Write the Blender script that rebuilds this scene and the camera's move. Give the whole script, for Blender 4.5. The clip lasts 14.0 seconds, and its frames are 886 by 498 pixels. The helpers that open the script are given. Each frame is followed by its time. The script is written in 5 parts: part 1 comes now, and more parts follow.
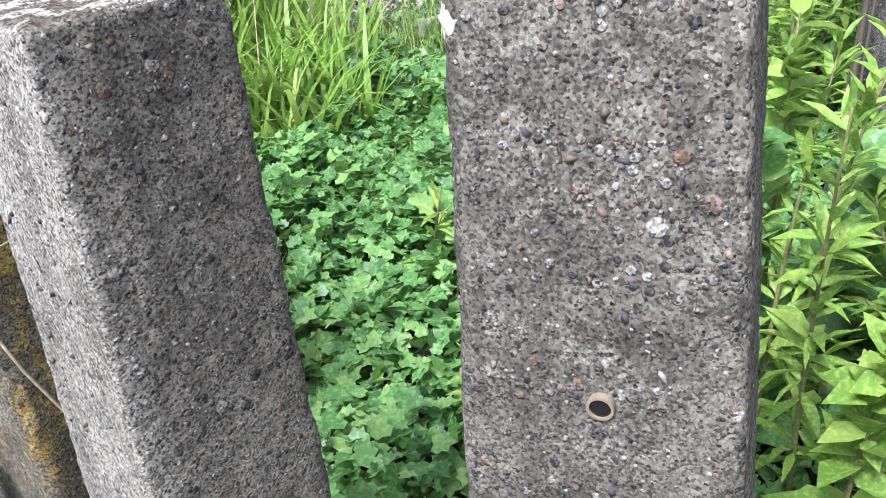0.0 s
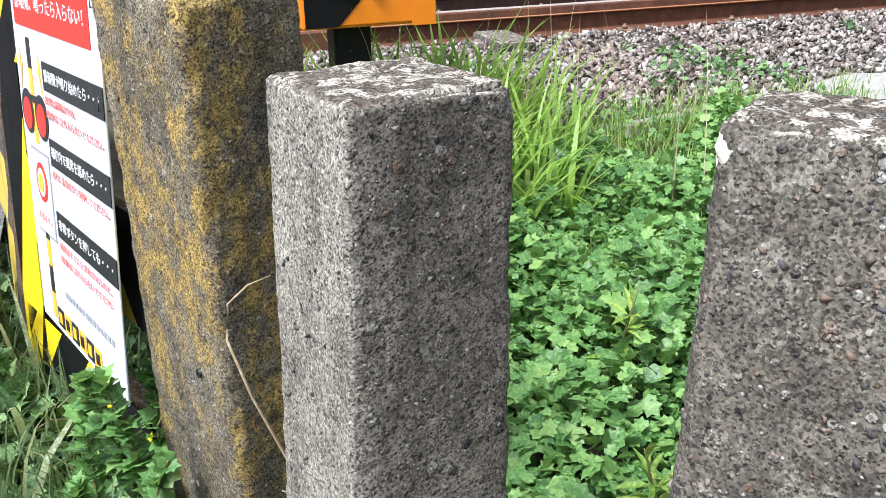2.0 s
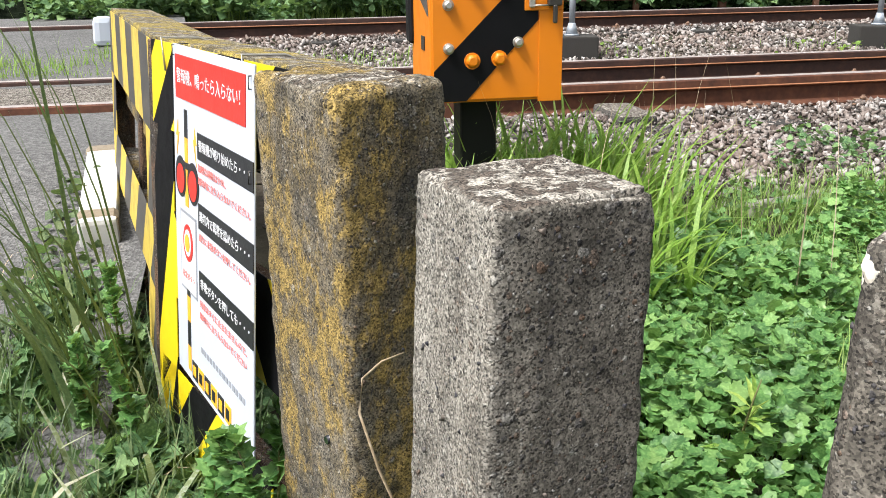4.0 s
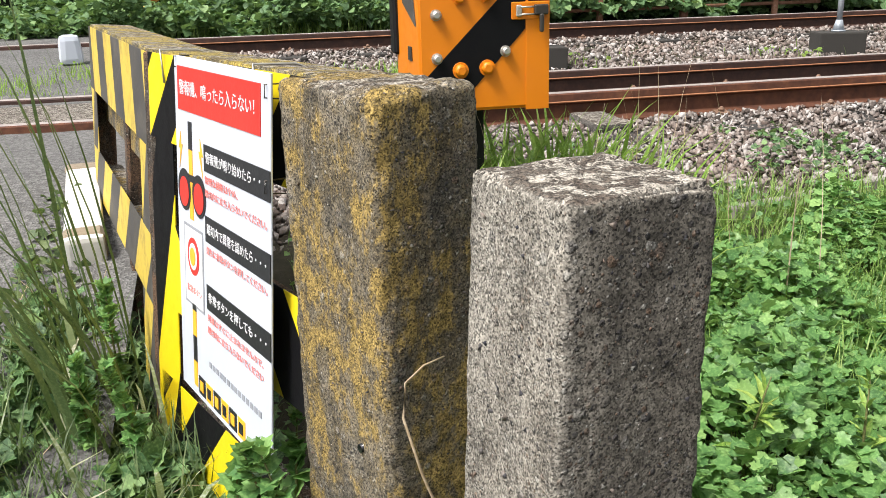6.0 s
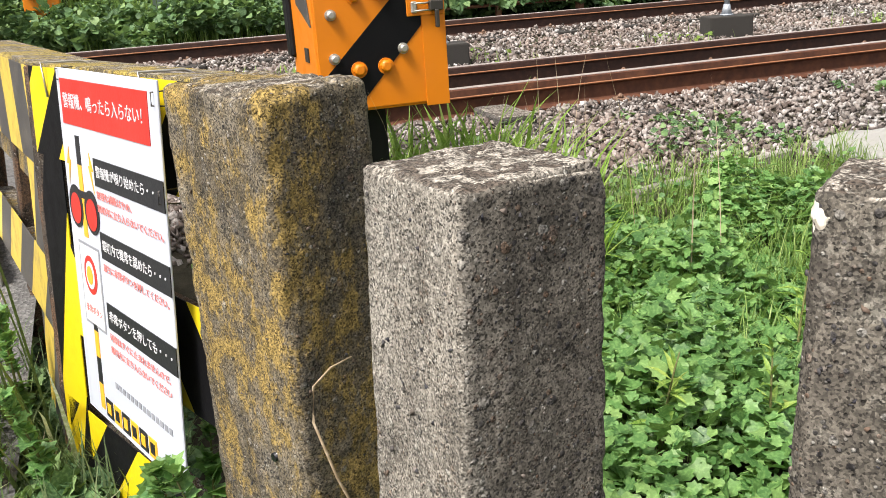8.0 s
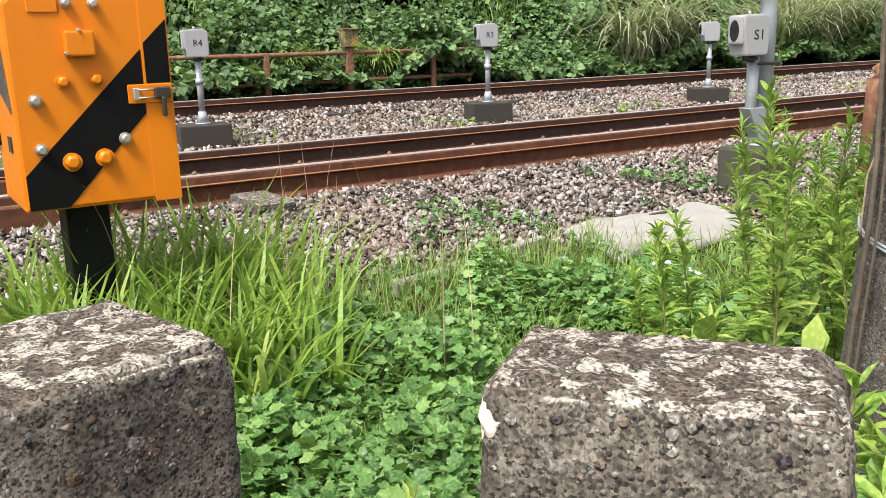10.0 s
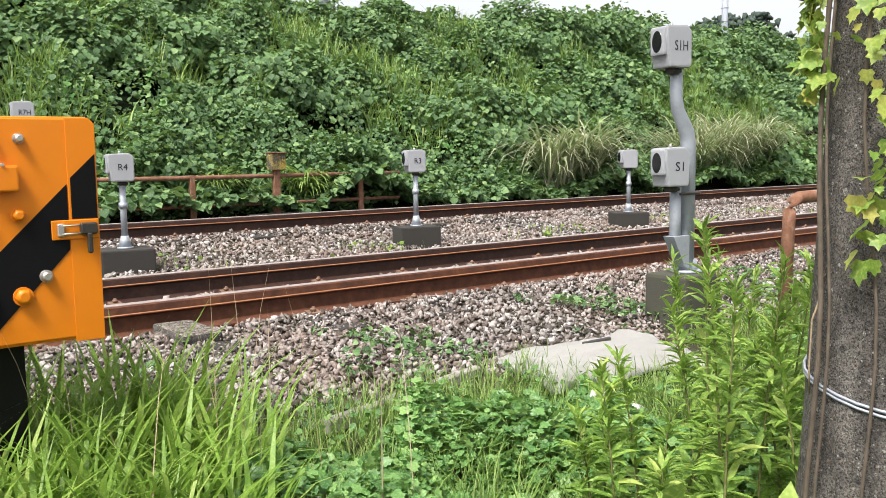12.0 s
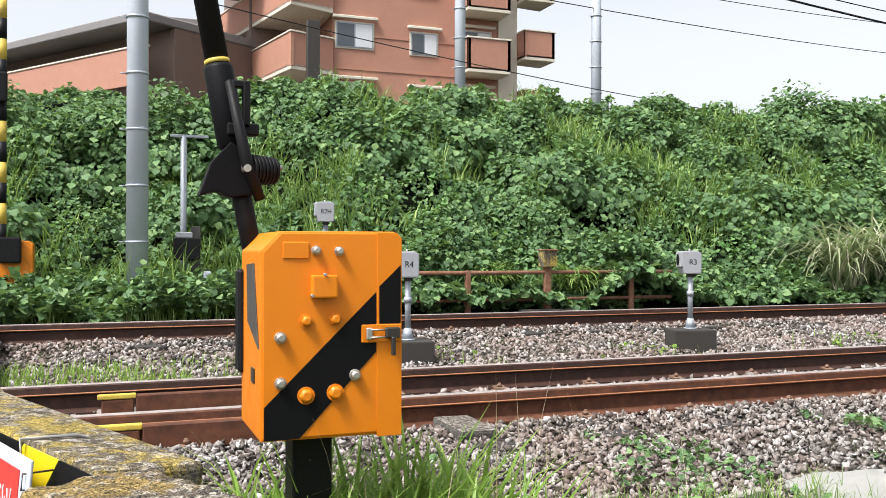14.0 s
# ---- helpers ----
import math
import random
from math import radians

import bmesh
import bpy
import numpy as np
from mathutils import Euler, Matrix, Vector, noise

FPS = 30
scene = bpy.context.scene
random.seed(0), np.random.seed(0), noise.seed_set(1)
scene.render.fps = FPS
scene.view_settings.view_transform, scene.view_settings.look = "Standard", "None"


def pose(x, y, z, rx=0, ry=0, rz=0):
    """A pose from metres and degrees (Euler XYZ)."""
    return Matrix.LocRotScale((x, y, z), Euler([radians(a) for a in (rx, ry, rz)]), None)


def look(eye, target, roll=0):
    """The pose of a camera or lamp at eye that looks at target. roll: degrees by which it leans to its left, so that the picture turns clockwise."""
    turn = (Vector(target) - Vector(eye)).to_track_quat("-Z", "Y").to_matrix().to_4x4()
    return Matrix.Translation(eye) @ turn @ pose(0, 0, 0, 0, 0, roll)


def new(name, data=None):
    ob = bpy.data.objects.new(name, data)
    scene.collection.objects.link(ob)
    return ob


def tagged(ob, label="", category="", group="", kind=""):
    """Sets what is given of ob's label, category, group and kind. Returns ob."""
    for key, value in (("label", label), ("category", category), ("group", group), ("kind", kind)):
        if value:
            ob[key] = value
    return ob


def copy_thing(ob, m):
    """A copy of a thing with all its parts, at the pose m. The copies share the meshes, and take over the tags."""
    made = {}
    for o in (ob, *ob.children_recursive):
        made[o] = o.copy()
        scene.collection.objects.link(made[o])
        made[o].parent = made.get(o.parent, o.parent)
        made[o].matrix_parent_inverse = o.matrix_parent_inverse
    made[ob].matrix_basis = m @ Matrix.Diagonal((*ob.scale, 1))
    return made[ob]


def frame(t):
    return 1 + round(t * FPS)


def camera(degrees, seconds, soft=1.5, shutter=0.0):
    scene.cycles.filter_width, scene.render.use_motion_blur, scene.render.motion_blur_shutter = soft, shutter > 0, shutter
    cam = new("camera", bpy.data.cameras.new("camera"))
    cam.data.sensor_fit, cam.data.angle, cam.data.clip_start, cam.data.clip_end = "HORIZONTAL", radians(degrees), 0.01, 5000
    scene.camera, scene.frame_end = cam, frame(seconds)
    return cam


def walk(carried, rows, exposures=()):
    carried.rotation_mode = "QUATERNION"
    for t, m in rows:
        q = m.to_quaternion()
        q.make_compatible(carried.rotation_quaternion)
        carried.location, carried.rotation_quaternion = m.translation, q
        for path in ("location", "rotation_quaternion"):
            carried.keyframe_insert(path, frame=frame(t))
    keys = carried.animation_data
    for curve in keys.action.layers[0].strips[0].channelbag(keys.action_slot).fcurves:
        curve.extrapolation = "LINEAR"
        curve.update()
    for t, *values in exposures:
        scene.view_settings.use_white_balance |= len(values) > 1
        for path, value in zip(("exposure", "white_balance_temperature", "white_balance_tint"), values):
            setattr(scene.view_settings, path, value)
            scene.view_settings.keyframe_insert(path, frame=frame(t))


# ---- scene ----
# the camera and its walk
cam = camera(53.4, 14.0, 0.85)
PATH = [
    (0, (-4.522, -4.253, 0.545), (-3.68, -2.707, -0.405), -6.5),
    (0.5, (-4.543, -4.262, 0.546), (-3.695, -2.684, -0.343), -4.5),
    (1, (-4.564, -4.257, 0.556), (-3.793, -2.615, -0.286), -3.2),
    (1.5, (-4.589, -4.253, 0.569), (-3.921, -2.545, -0.228), -2.1),
    (2, (-4.59, -4.259, 0.574), (-4.035, -2.495, -0.186), -1.4),
    (2.5, (-4.609, -4.269, 0.59), (-4.171, -2.456, -0.132), -1.0),
    (3, (-4.619, -4.269, 0.604), (-4.255, -2.423, -0.075), -0.8),
    (3.5, (-4.62, -4.272, 0.611), (-4.29, -2.408, -0.034), -0.7),
    (5.8, (-4.68, -4.262, 0.605), (-4.275, -2.399, 0.001), -1.7),
    (6, (-4.7, -4.257, 0.6), (-4.283, -2.395, 0.001), -1.6),
    (6.5, (-4.711, -4.256, 0.595), (-4.262, -2.401, -0.002), -2.2),
    (7, (-4.693, -4.258, 0.595), (-4.205, -2.413, -0.004), -3.0),
    (7.2, (-4.689, -4.258, 0.595), (-4.183, -2.419, -0.006), -3.3),
    (9.3, (-4.606, -4.228, 0.587), (-3.755, -2.51, 0.017), -2.7),
    (9.5, (-4.576, -4.2, 0.588), (-3.669, -2.503, 0.041), -2.4),
    (10, (-4.501, -4.138, 0.612), (-3.447, -2.503, 0.146), -1.4),
    (10.5, (-4.479, -4.095, 0.64), (-3.3, -2.524, 0.262), -0.7),
    (11, (-4.498, -4.054, 0.65), (-3.25, -2.522, 0.342), -0.6),
    (11.5, (-4.508, -4.058, 0.65), (-3.245, -2.527, 0.398), -0.6),
    (12, (-4.497, -4.068, 0.655), (-3.274, -2.499, 0.448), -0.8),
    (12.5, (-4.505, -4.084, 0.663), (-3.372, -2.443, 0.508), -0.7),
    (13, (-4.525, -4.089, 0.693), (-3.526, -2.359, 0.593), -0.5),
    (13.5, (-4.558, -4.09, 0.71), (-3.708, -2.28, 0.668), -0.2),
    (14, (-4.575, -4.095, 0.712), (-3.862, -2.226, 0.718), 0.1),
]
walk(cam, [(t, look(eye, target, roll)) for t, eye, target, roll in PATH], [(0, 1.47, 5650, 13), (1.5, 1.32, 5850, 11), (3, 1.16, 6200, 9), (6.5, 1.0, 6600, 10), (9.5, 1.03, 6800, 12), (11.5, 1.05, 6650, 11), (14, 1.05, 6400, 10)])

# ---------------------------------------------------------------- light
world = bpy.data.worlds.new("overcast_sky")
scene.world = world
world.use_nodes = True
wt = world.node_tree
wt.nodes.clear()
sky = wt.nodes.new("ShaderNodeTexSky")
sky.sky_type = "NISHITA"
sky.sun_disc = False
sky.sun_elevation = radians(58)
sky.sun_rotation = radians(-115)
sky.air_density, sky.dust_density, sky.ozone_density = 1.0, 4.0, 0.6
soft_sky = wt.nodes.new("ShaderNodeHueSaturation")
soft_sky.inputs["Saturation"].default_value = 0.22
back = wt.nodes.new("ShaderNodeBackground")
back.inputs["Strength"].default_value = 0.13
wout = wt.nodes.new("ShaderNodeOutputWorld")
wt.links.new(sky.outputs[0], soft_sky.inputs["Color"])
wt.links.new(soft_sky.outputs[0], back.inputs["Color"])
wt.links.new(back.outputs[0], wout.inputs["Surface"])
sun_data = bpy.data.lights.new("sun", "SUN")
sun_data.energy, sun_data.angle, sun_data.color = 2.7, radians(16), (1.0, 0.97, 0.92)
sun = new("sun", sun_data)
sun.matrix_world = look((-9, -4.2, 16), (0, 0, 0))

rng = np.random.default_rng(7)


# ---------------------------------------------------------------- materials
class Mat:
    """A small node-graph builder."""

    def __init__(self, name):
        self.m = bpy.data.materials.new(name)
        self.m.use_nodes = True
        self.t = self.m.node_tree
        self.p = self.t.nodes["Principled BSDF"]
        self.o = self.t.nodes["Material Output"]
        self.co = self.t.nodes.new("ShaderNodeTexCoord").outputs["Object"]

    def n(self, kind, ins=None, operation=None, feature=None, blend_type=None):
        node = self.t.nodes.new(kind)
        if operation:
            node.operation = operation
        if feature:
            node.feature = feature
        if blend_type:
            node.blend_type = blend_type
        for k, v in (ins or {}).items():
            sock = node.inputs[k]
            if isinstance(v, bpy.types.NodeSocket):
                self.t.links.new(v, sock)
            else:
                sock.default_value = v
        return node

    def noise(self, scale, detail=4, rough=0.55, co=None, dist=0.0):
        return self.n("ShaderNodeTexNoise", {"Vector": co or self.co, "Scale": scale, "Detail": detail, "Roughness": rough, "Distortion": dist}).outputs["Fac"]

    def voro(self, scale, out="Distance", co=None, feature="F1", rand=1.0):
        return self.n("ShaderNodeTexVoronoi", {"Vector": co or self.co, "Scale": scale, "Randomness": rand}, feature=feature).outputs[out]

    def squash(self, v):
        return self.n("ShaderNodeMapping", {"Vector": self.co, "Scale": v}).outputs[0]

    def ramp(self, fac, stops, interp="LINEAR"):
        node = self.n("ShaderNodeValToRGB", {"Fac": fac})
        r = node.color_ramp
        r.interpolation = interp
        while len(r.elements) < len(stops):
            r.elements.new(0.5)
        for e, (p, c) in zip(r.elements, stops):
            e.position = p
            e.color = (*c, 1) if isinstance(c, tuple) else (c, c, c, 1)
        return node.outputs["Color"]

    def mix(self, fac, a, b, blend="MIX"):
        f = lambda c: (*c, 1) if isinstance(c, tuple) else c
        node = self.n("ShaderNodeMixRGB", {"Fac": fac, "Color1": f(a), "Color2": f(b)}, blend_type=blend)
        return node.outputs[0]

    def math(self, op, a, b=0.0):
        return self.n("ShaderNodeMath", {0: a, 1: b}, operation=op).outputs[0]

    def bump(self, height, strength=0.5, dist=0.01, normal=None):
        ins = {"Height": height, "Strength": strength, "Distance": dist}
        if normal:
            ins["Normal"] = normal
        return self.n("ShaderNodeBump", ins).outputs[0]

    def done(self, color, rough=0.7, metal=0.0, normal=None, spec=0.5):
        for k, v in (("Base Color", color), ("Roughness", rough), ("Metallic", metal), ("Specular IOR Level", spec)):
            if isinstance(v, bpy.types.NodeSocket):
                self.t.links.new(v, self.p.inputs[k])
            else:
                self.p.inputs[k].default_value = (*v, 1) if isinstance(v, tuple) else v
        if normal:
            self.t.links.new(normal, self.p.inputs["Normal"])
        return self.m


def concrete(name, lo, hi, lichen=None, pebble=130.0, pale=0.0, lit_crust=0.0, grain=620.0):
    """Weathered exposed-aggregate concrete: sand grain, embedded stones, pits, stains, flaking top, lichen; the top is
    also coloured paler for light from above.
    """
    k = Mat(name)
    base = k.mix(k.ramp(k.noise(6, 6, 0.65), [(0.32, 0.0), (0.68, 1.0)]), tuple(c * 1.2 for c in lo), tuple(c * 1.2 for c in hi))
    streak = k.ramp(k.noise(13, 5, 0.65, k.squash((1.0, 1.0, 0.22))), [(0.44, 0.0), (0.64, 0.75)])
    base = k.mix(streak, base, tuple(c * 0.5 for c in lo))
    base = k.mix(k.ramp(k.noise(18, 7, 0.7), [(0.5, 0.0), (0.64, 0.6)]), base, tuple(c * 0.42 for c in lo))
    base = k.mix(k.ramp(k.noise(30, 6, 0.7), [(0.58, 0.0), (0.7, 0.5)]), base, (0.5, 0.47, 0.4))
    height = None
    stones = [(0.0, (0.03, 0.031, 0.042)), (0.25, (0.085, 0.08, 0.085)), (0.45, (0.2, 0.18, 0.16)), (0.62, (0.25, 0.15, 0.095)), (0.8, (0.34, 0.32, 0.29)), (1.0, (0.62, 0.6, 0.55))]
    for scale, share in ((pebble * 1.9, 0.62), (pebble, 0.74), (pebble * 0.52, 0.9)):
        v = k.n("ShaderNodeTexVoronoi", {"Vector": k.co, "Scale": scale})
        ch = k.n("ShaderNodeSeparateColor", {"Color": v.outputs["Color"]})
        here = k.math("MULTIPLY", k.math("GREATER_THAN", ch.outputs[1], share), k.ramp(v.outputs["Distance"], [(0.3, 1.0), (0.38, 0.0)]))
        base = k.mix(k.math("MULTIPLY", here, 0.72), base, k.ramp(ch.outputs[0], stones))
        lump = k.math("MULTIPLY", here, k.math("SUBTRACT", 0.7, v.outputs["Distance"]))
        height = lump if height is None else k.math("ADD", height, lump)
    if pale:
        spread = k.math("MULTIPLY", k.noise(110, 5, 0.75), k.ramp(k.noise(11, 3), [(0.4, 0.75), (0.6, 1.15)]))
        base = k.mix(k.math("MULTIPLY", k.ramp(spread, [(0.56, 0.0), (0.66, 1.0)]), pale), base, (0.62, 0.58, 0.5))
    # pale lichen near x = 0, which also paints in the sky-lit left face
    if lit_crust:
        side = k.n("ShaderNodeSeparateXYZ", {"Vector": k.co}).outputs[0]
        edge = k.ramp(side, [(0.0, 1.0), (0.02, 0.0)])
        grow = k.ramp(k.math("ADD", k.noise(260, 4, 0.75), k.math("MULTIPLY", k.noise(14, 4, 0.6, k.squash((1, 1, 0.25))), 0.8)), [(0.8, 0.0), (1.0, 1.0)])
        base = k.mix(k.math("MULTIPLY", k.math("MULTIPLY", edge, grow), lit_crust), base, (0.72, 0.68, 0.6))
    # upward faces: flakes, plus the brighter light on tops put into the colour
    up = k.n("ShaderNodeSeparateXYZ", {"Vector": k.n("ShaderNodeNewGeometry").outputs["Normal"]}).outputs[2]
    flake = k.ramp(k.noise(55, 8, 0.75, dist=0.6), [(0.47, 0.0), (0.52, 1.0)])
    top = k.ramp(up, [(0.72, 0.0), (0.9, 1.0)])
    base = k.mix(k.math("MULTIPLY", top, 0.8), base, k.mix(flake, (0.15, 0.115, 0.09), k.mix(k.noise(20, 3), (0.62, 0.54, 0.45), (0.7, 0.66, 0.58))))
    if lichen:
        patch = k.math("MULTIPLY", k.noise(20, 10, 0.78, k.squash((1, 1, 0.55))), k.ramp(k.noise(5, 3, 0.6), [(0.35, 0.8), (0.65, 1.2)]))
        base = k.mix(k.ramp(patch, [(0.4, 0.0), (0.62, 0.55)]), base, tuple(c * 1.35 for c in lichen))
        base = k.mix(k.ramp(patch, [(0.5, 0.0), (0.56, 0.85)]), base, tuple(c * 1.75 for c in lichen))
        base = k.mix(k.ramp(k.noise(26, 8, 0.75), [(0.57, 0.0), (0.66, 0.75)]), base, (0.045, 0.042, 0.034))
    sand = k.n("ShaderNodeSeparateColor", {"Color": k.voro(grain, "Color")}).outputs[0]
    coarse = k.n("ShaderNodeSeparateColor", {"Color": k.voro(grain * 0.45, "Color")}).outputs[0]
    col = k.mix(1.0, base, k.ramp(sand, [(0.0, 0.14), (0.4, 0.55), (0.8, 0.84), (1.0, 1.0)]), "MULTIPLY")
    col = k.mix(0.75, col, k.ramp(coarse, [(0.0, 0.5), (0.6, 1.0)]), "MULTIPLY")
    pit = k.ramp(k.voro(pebble * 0.8, "Distance"), [(0.07, 1.0), (0.13, 0.0)])
    col = k.mix(k.math("MULTIPLY", pit, 0.8), col, (0.02, 0.018, 0.016))
    h = k.math("ADD", k.math("MULTIPLY", height, 1.3), k.math("ADD", k.math("MULTIPLY", sand, 0.45), k.math("MULTIPLY", coarse, 0.35)))
    h = k.math("ADD", k.math("SUBTRACT", h, k.math("MULTIPLY", pit, 1.2)), k.math("MULTIPLY", k.math("MULTIPLY", top, flake), 0.8))
    return k.done(col, 0.93, 0.0, k.bump(h, 0.9, 0.003), 0.3)


def paint(name, color, rough=0.45, dirt=0.25, scale=14.0, dirt_color=(0.06, 0.05, 0.04), metal=0.0, bump=0.15, spec=0.4):
    k = Mat(name)
    d = k.ramp(k.noise(scale, 6, 0.65), [(0.48, 0.0), (0.75, 1.0)])
    d2 = k.ramp(k.noise(scale * 9, 3, 0.6), [(0.55, 0.0), (0.75, 1.0)])
    v = k.mix(k.noise(3, 3), tuple(c * 0.9 for c in color), tuple(min(1, c * 1.06) for c in color))
    col = k.mix(k.math("MULTIPLY", k.math("ADD", d, k.math("MULTIPLY", d2, 0.6)), dirt), v, dirt_color)
    r = k.math("ADD", rough, k.math("MULTIPLY", d, 0.2))
    return k.done(col, r, metal, k.bump(k.noise(scale * 14, 3), bump, 0.002), spec)


def rust(name, a, b, c, rough=0.75, scale=18.0, metal=0.2):
    k = Mat(name)
    v = k.noise(scale, 6, 0.7)
    col = k.ramp(v, [(0.25, a), (0.5, b), (0.75, c)])
    col = k.mix(k.ramp(k.noise(scale * 8, 3, 0.7), [(0.55, 0.0), (0.8, 0.6)]), col, tuple(x * 0.4 for x in a))
    return k.done(col, rough, metal, k.bump(k.noise(scale * 12, 4, 0.7), 0.5, 0.002))


def leafy(name, stops, rough=0.5, glow=0.35):
    """Foliage: each leaf has its own tint, and lets some light through."""
    k = Mat(name)
    stops = [(f, (c[0] * 1.13, c[1] * 0.97, c[2] * 1.12)) for f, c in stops]
    isl = k.n("ShaderNodeNewGeometry").outputs["Random Per Island"]
    col = k.ramp(isl, stops)
    pos = k.n("ShaderNodeNewGeometry").outputs["Position"]
    col = k.mix(k.math("MULTIPLY", k.noise(1.6, 4, 0.6, pos), 0.8), col, tuple(x * 0.55 for x in stops[1][1]))
    col = k.mix(k.ramp(k.noise(160, 2, 0.5, pos), [(0.45, 0.0), (0.8, 0.35)]), col, tuple(min(1, x * 1.7) for x in stops[-1][1]))
    k.done(col, rough, 0.0, None, 0.35)
    tr = k.n("ShaderNodeBsdfTranslucent", {"Color": k.mix(0.5, col, (0.3, 0.45, 0.09))})
    ms = k.n("ShaderNodeMixShader", {"Fac": glow, 1: k.p.outputs[0], 2: tr.outputs[0]})
    k.t.links.new(ms.outputs[0], k.o.inputs["Surface"])
    return k.m


M = {}
M["post_grey"] = concrete("weathered_concrete", (0.18, 0.16, 0.134), (0.36, 0.325, 0.272), pebble=120, pale=0.2, lit_crust=0.45)
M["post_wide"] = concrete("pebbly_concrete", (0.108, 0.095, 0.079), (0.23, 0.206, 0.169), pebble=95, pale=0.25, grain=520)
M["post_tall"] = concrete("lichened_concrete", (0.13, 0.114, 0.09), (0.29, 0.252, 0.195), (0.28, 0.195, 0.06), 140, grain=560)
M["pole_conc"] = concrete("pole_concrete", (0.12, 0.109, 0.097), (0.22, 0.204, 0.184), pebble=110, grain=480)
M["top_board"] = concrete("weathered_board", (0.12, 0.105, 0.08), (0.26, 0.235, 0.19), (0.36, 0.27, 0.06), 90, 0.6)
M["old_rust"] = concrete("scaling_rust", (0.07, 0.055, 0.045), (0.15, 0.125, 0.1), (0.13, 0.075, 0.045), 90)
M["block"] = paint("footing_concrete", (0.034, 0.031, 0.028), 0.95, 0.5, 9, (0.035, 0.03, 0.026), 0.0, 0.8)
M["orange"] = paint("orange_paint", (0.66, 0.19, 0.004), 0.42, 0.05, 9, (0.4, 0.12, 0.02))
M["black"] = paint("black_paint", (0.008, 0.008, 0.009), 0.5, 0.12, 12, (0.03, 0.027, 0.024), spec=0.15)
M["black_film"] = paint("black_film", (0.006, 0.006, 0.007), 0.5, 0.08, 12, (0.02, 0.018, 0.016), spec=0.1)
M["grey_box"] = paint("grey_enamel", (0.3, 0.31, 0.33), 0.45, 0.18, 10, (0.2, 0.19, 0.17))
M["galv"] = paint("galvanised_steel", (0.34, 0.37, 0.41), 0.5, 0.3, 25, (0.22, 0.22, 0.23), 0.35)
M["pole_steel"] = paint("pale_painted_steel", (0.46, 0.5, 0.56), 0.5, 0.2, 6, (0.3, 0.32, 0.35))
M["steel"] = paint("bright_steel", (0.5, 0.48, 0.44), 0.4, 0.3, 40, (0.2, 0.17, 0.12), 0.8)
M["dark_steel"] = paint("dark_steel", (0.06, 0.055, 0.05), 0.45, 0.2, 30, (0.14, 0.1, 0.07), 0.6)
M["yellow"] = paint("yellow_sheet", (0.68, 0.52, 0.008), 0.4, 0.12, 10, (0.25, 0.2, 0.08))
M["yellow_old"] = paint("worn_yellow_paint", (0.55, 0.4, 0.06), 0.6, 0.6, 12, (0.12, 0.1, 0.07))
M["black_old"] = paint("worn_black_paint", (0.05, 0.047, 0.045), 0.6, 0.5, 12, (0.16, 0.14, 0.11))
M["white"] = paint("white_board", (0.5, 0.53, 0.6), 0.35, 0.08, 5, (0.45, 0.45, 0.42))
M["red"] = paint("red_print", (0.55, 0.03, 0.022), 0.4, 0.08, 8, (0.5, 0.2, 0.15))
M["pink"] = paint("pale_red_print", (0.72, 0.2, 0.18), 0.4, 0.1, 8, (0.6, 0.4, 0.4))
M["ink"] = paint("black_print", (0.016, 0.017, 0.02), 0.4, 0.1, 10, (0.06, 0.06, 0.06))
M["ink_grey"] = paint("grey_print", (0.25, 0.26, 0.29), 0.4, 0.1, 10, (0.4, 0.4, 0.4))
M["white_text"] = paint("white_print", (0.62, 0.62, 0.64), 0.4, 0.05, 8, (0.5, 0.5, 0.5))
M["amber"] = paint("amber_print", (0.8, 0.4, 0.03), 0.4, 0.1, 10, (0.4, 0.25, 0.1))
M["rail"] = rust("rusty_rail", (0.045, 0.016, 0.009), (0.1, 0.036, 0.018), (0.17, 0.065, 0.03), 0.8, 14)
# dark greasy rust, with the shade between the rails put into the colour
M["rail_dark"] = rust("greasy_shaded_rail", (0.018, 0.008, 0.006), (0.042, 0.017, 0.011), (0.08, 0.034, 0.02), 0.7, 16)
M["rail_top"] = rust("rail_running_top", (0.24, 0.19, 0.175), (0.34, 0.29, 0.275), (0.44, 0.4, 0.385), 0.42, 30, 0.15)
# lighter rust: the lit line along the head lip is put into its colour
M["rail_lip"] = rust("rail_lip_lit_rust", (0.16, 0.06, 0.026), (0.28, 0.115, 0.05), (0.36, 0.17, 0.08), 0.7, 24, 0.15)
M["rust"] = rust("flaking_rust", (0.1, 0.045, 0.028), (0.2, 0.09, 0.05), (0.3, 0.2, 0.15), 0.85, 22, 0.1)
M["clip"] = rust("clip_rust", (0.12, 0.07, 0.045), (0.2, 0.12, 0.08), (0.3, 0.2, 0.14), 0.8, 30, 0.2)

k = Mat("ballast_stone")
isl = k.n("ShaderNodeNewGeometry").outputs["Random Per Island"]
col = k.ramp(isl, [(0.0, (0.04, 0.033, 0.03)), (0.25, (0.11, 0.094, 0.086)), (0.5, (0.2, 0.176, 0.16)), (0.75, (0.28, 0.258, 0.243)), (0.95, (0.42, 0.4, 0.385))])
pos = k.n("ShaderNodeNewGeometry").outputs["Position"]
col = k.mix(k.ramp(k.noise(1.3, 4, 0.6, pos), [(0.38, 0.0), (0.68, 0.55)]), col, (0.27, 0.19, 0.155))
col = k.mix(0.35, col, k.ramp(k.noise(120, 4, 0.7, pos), [(0.3, 0.1), (0.7, 0.9)]), "OVERLAY")
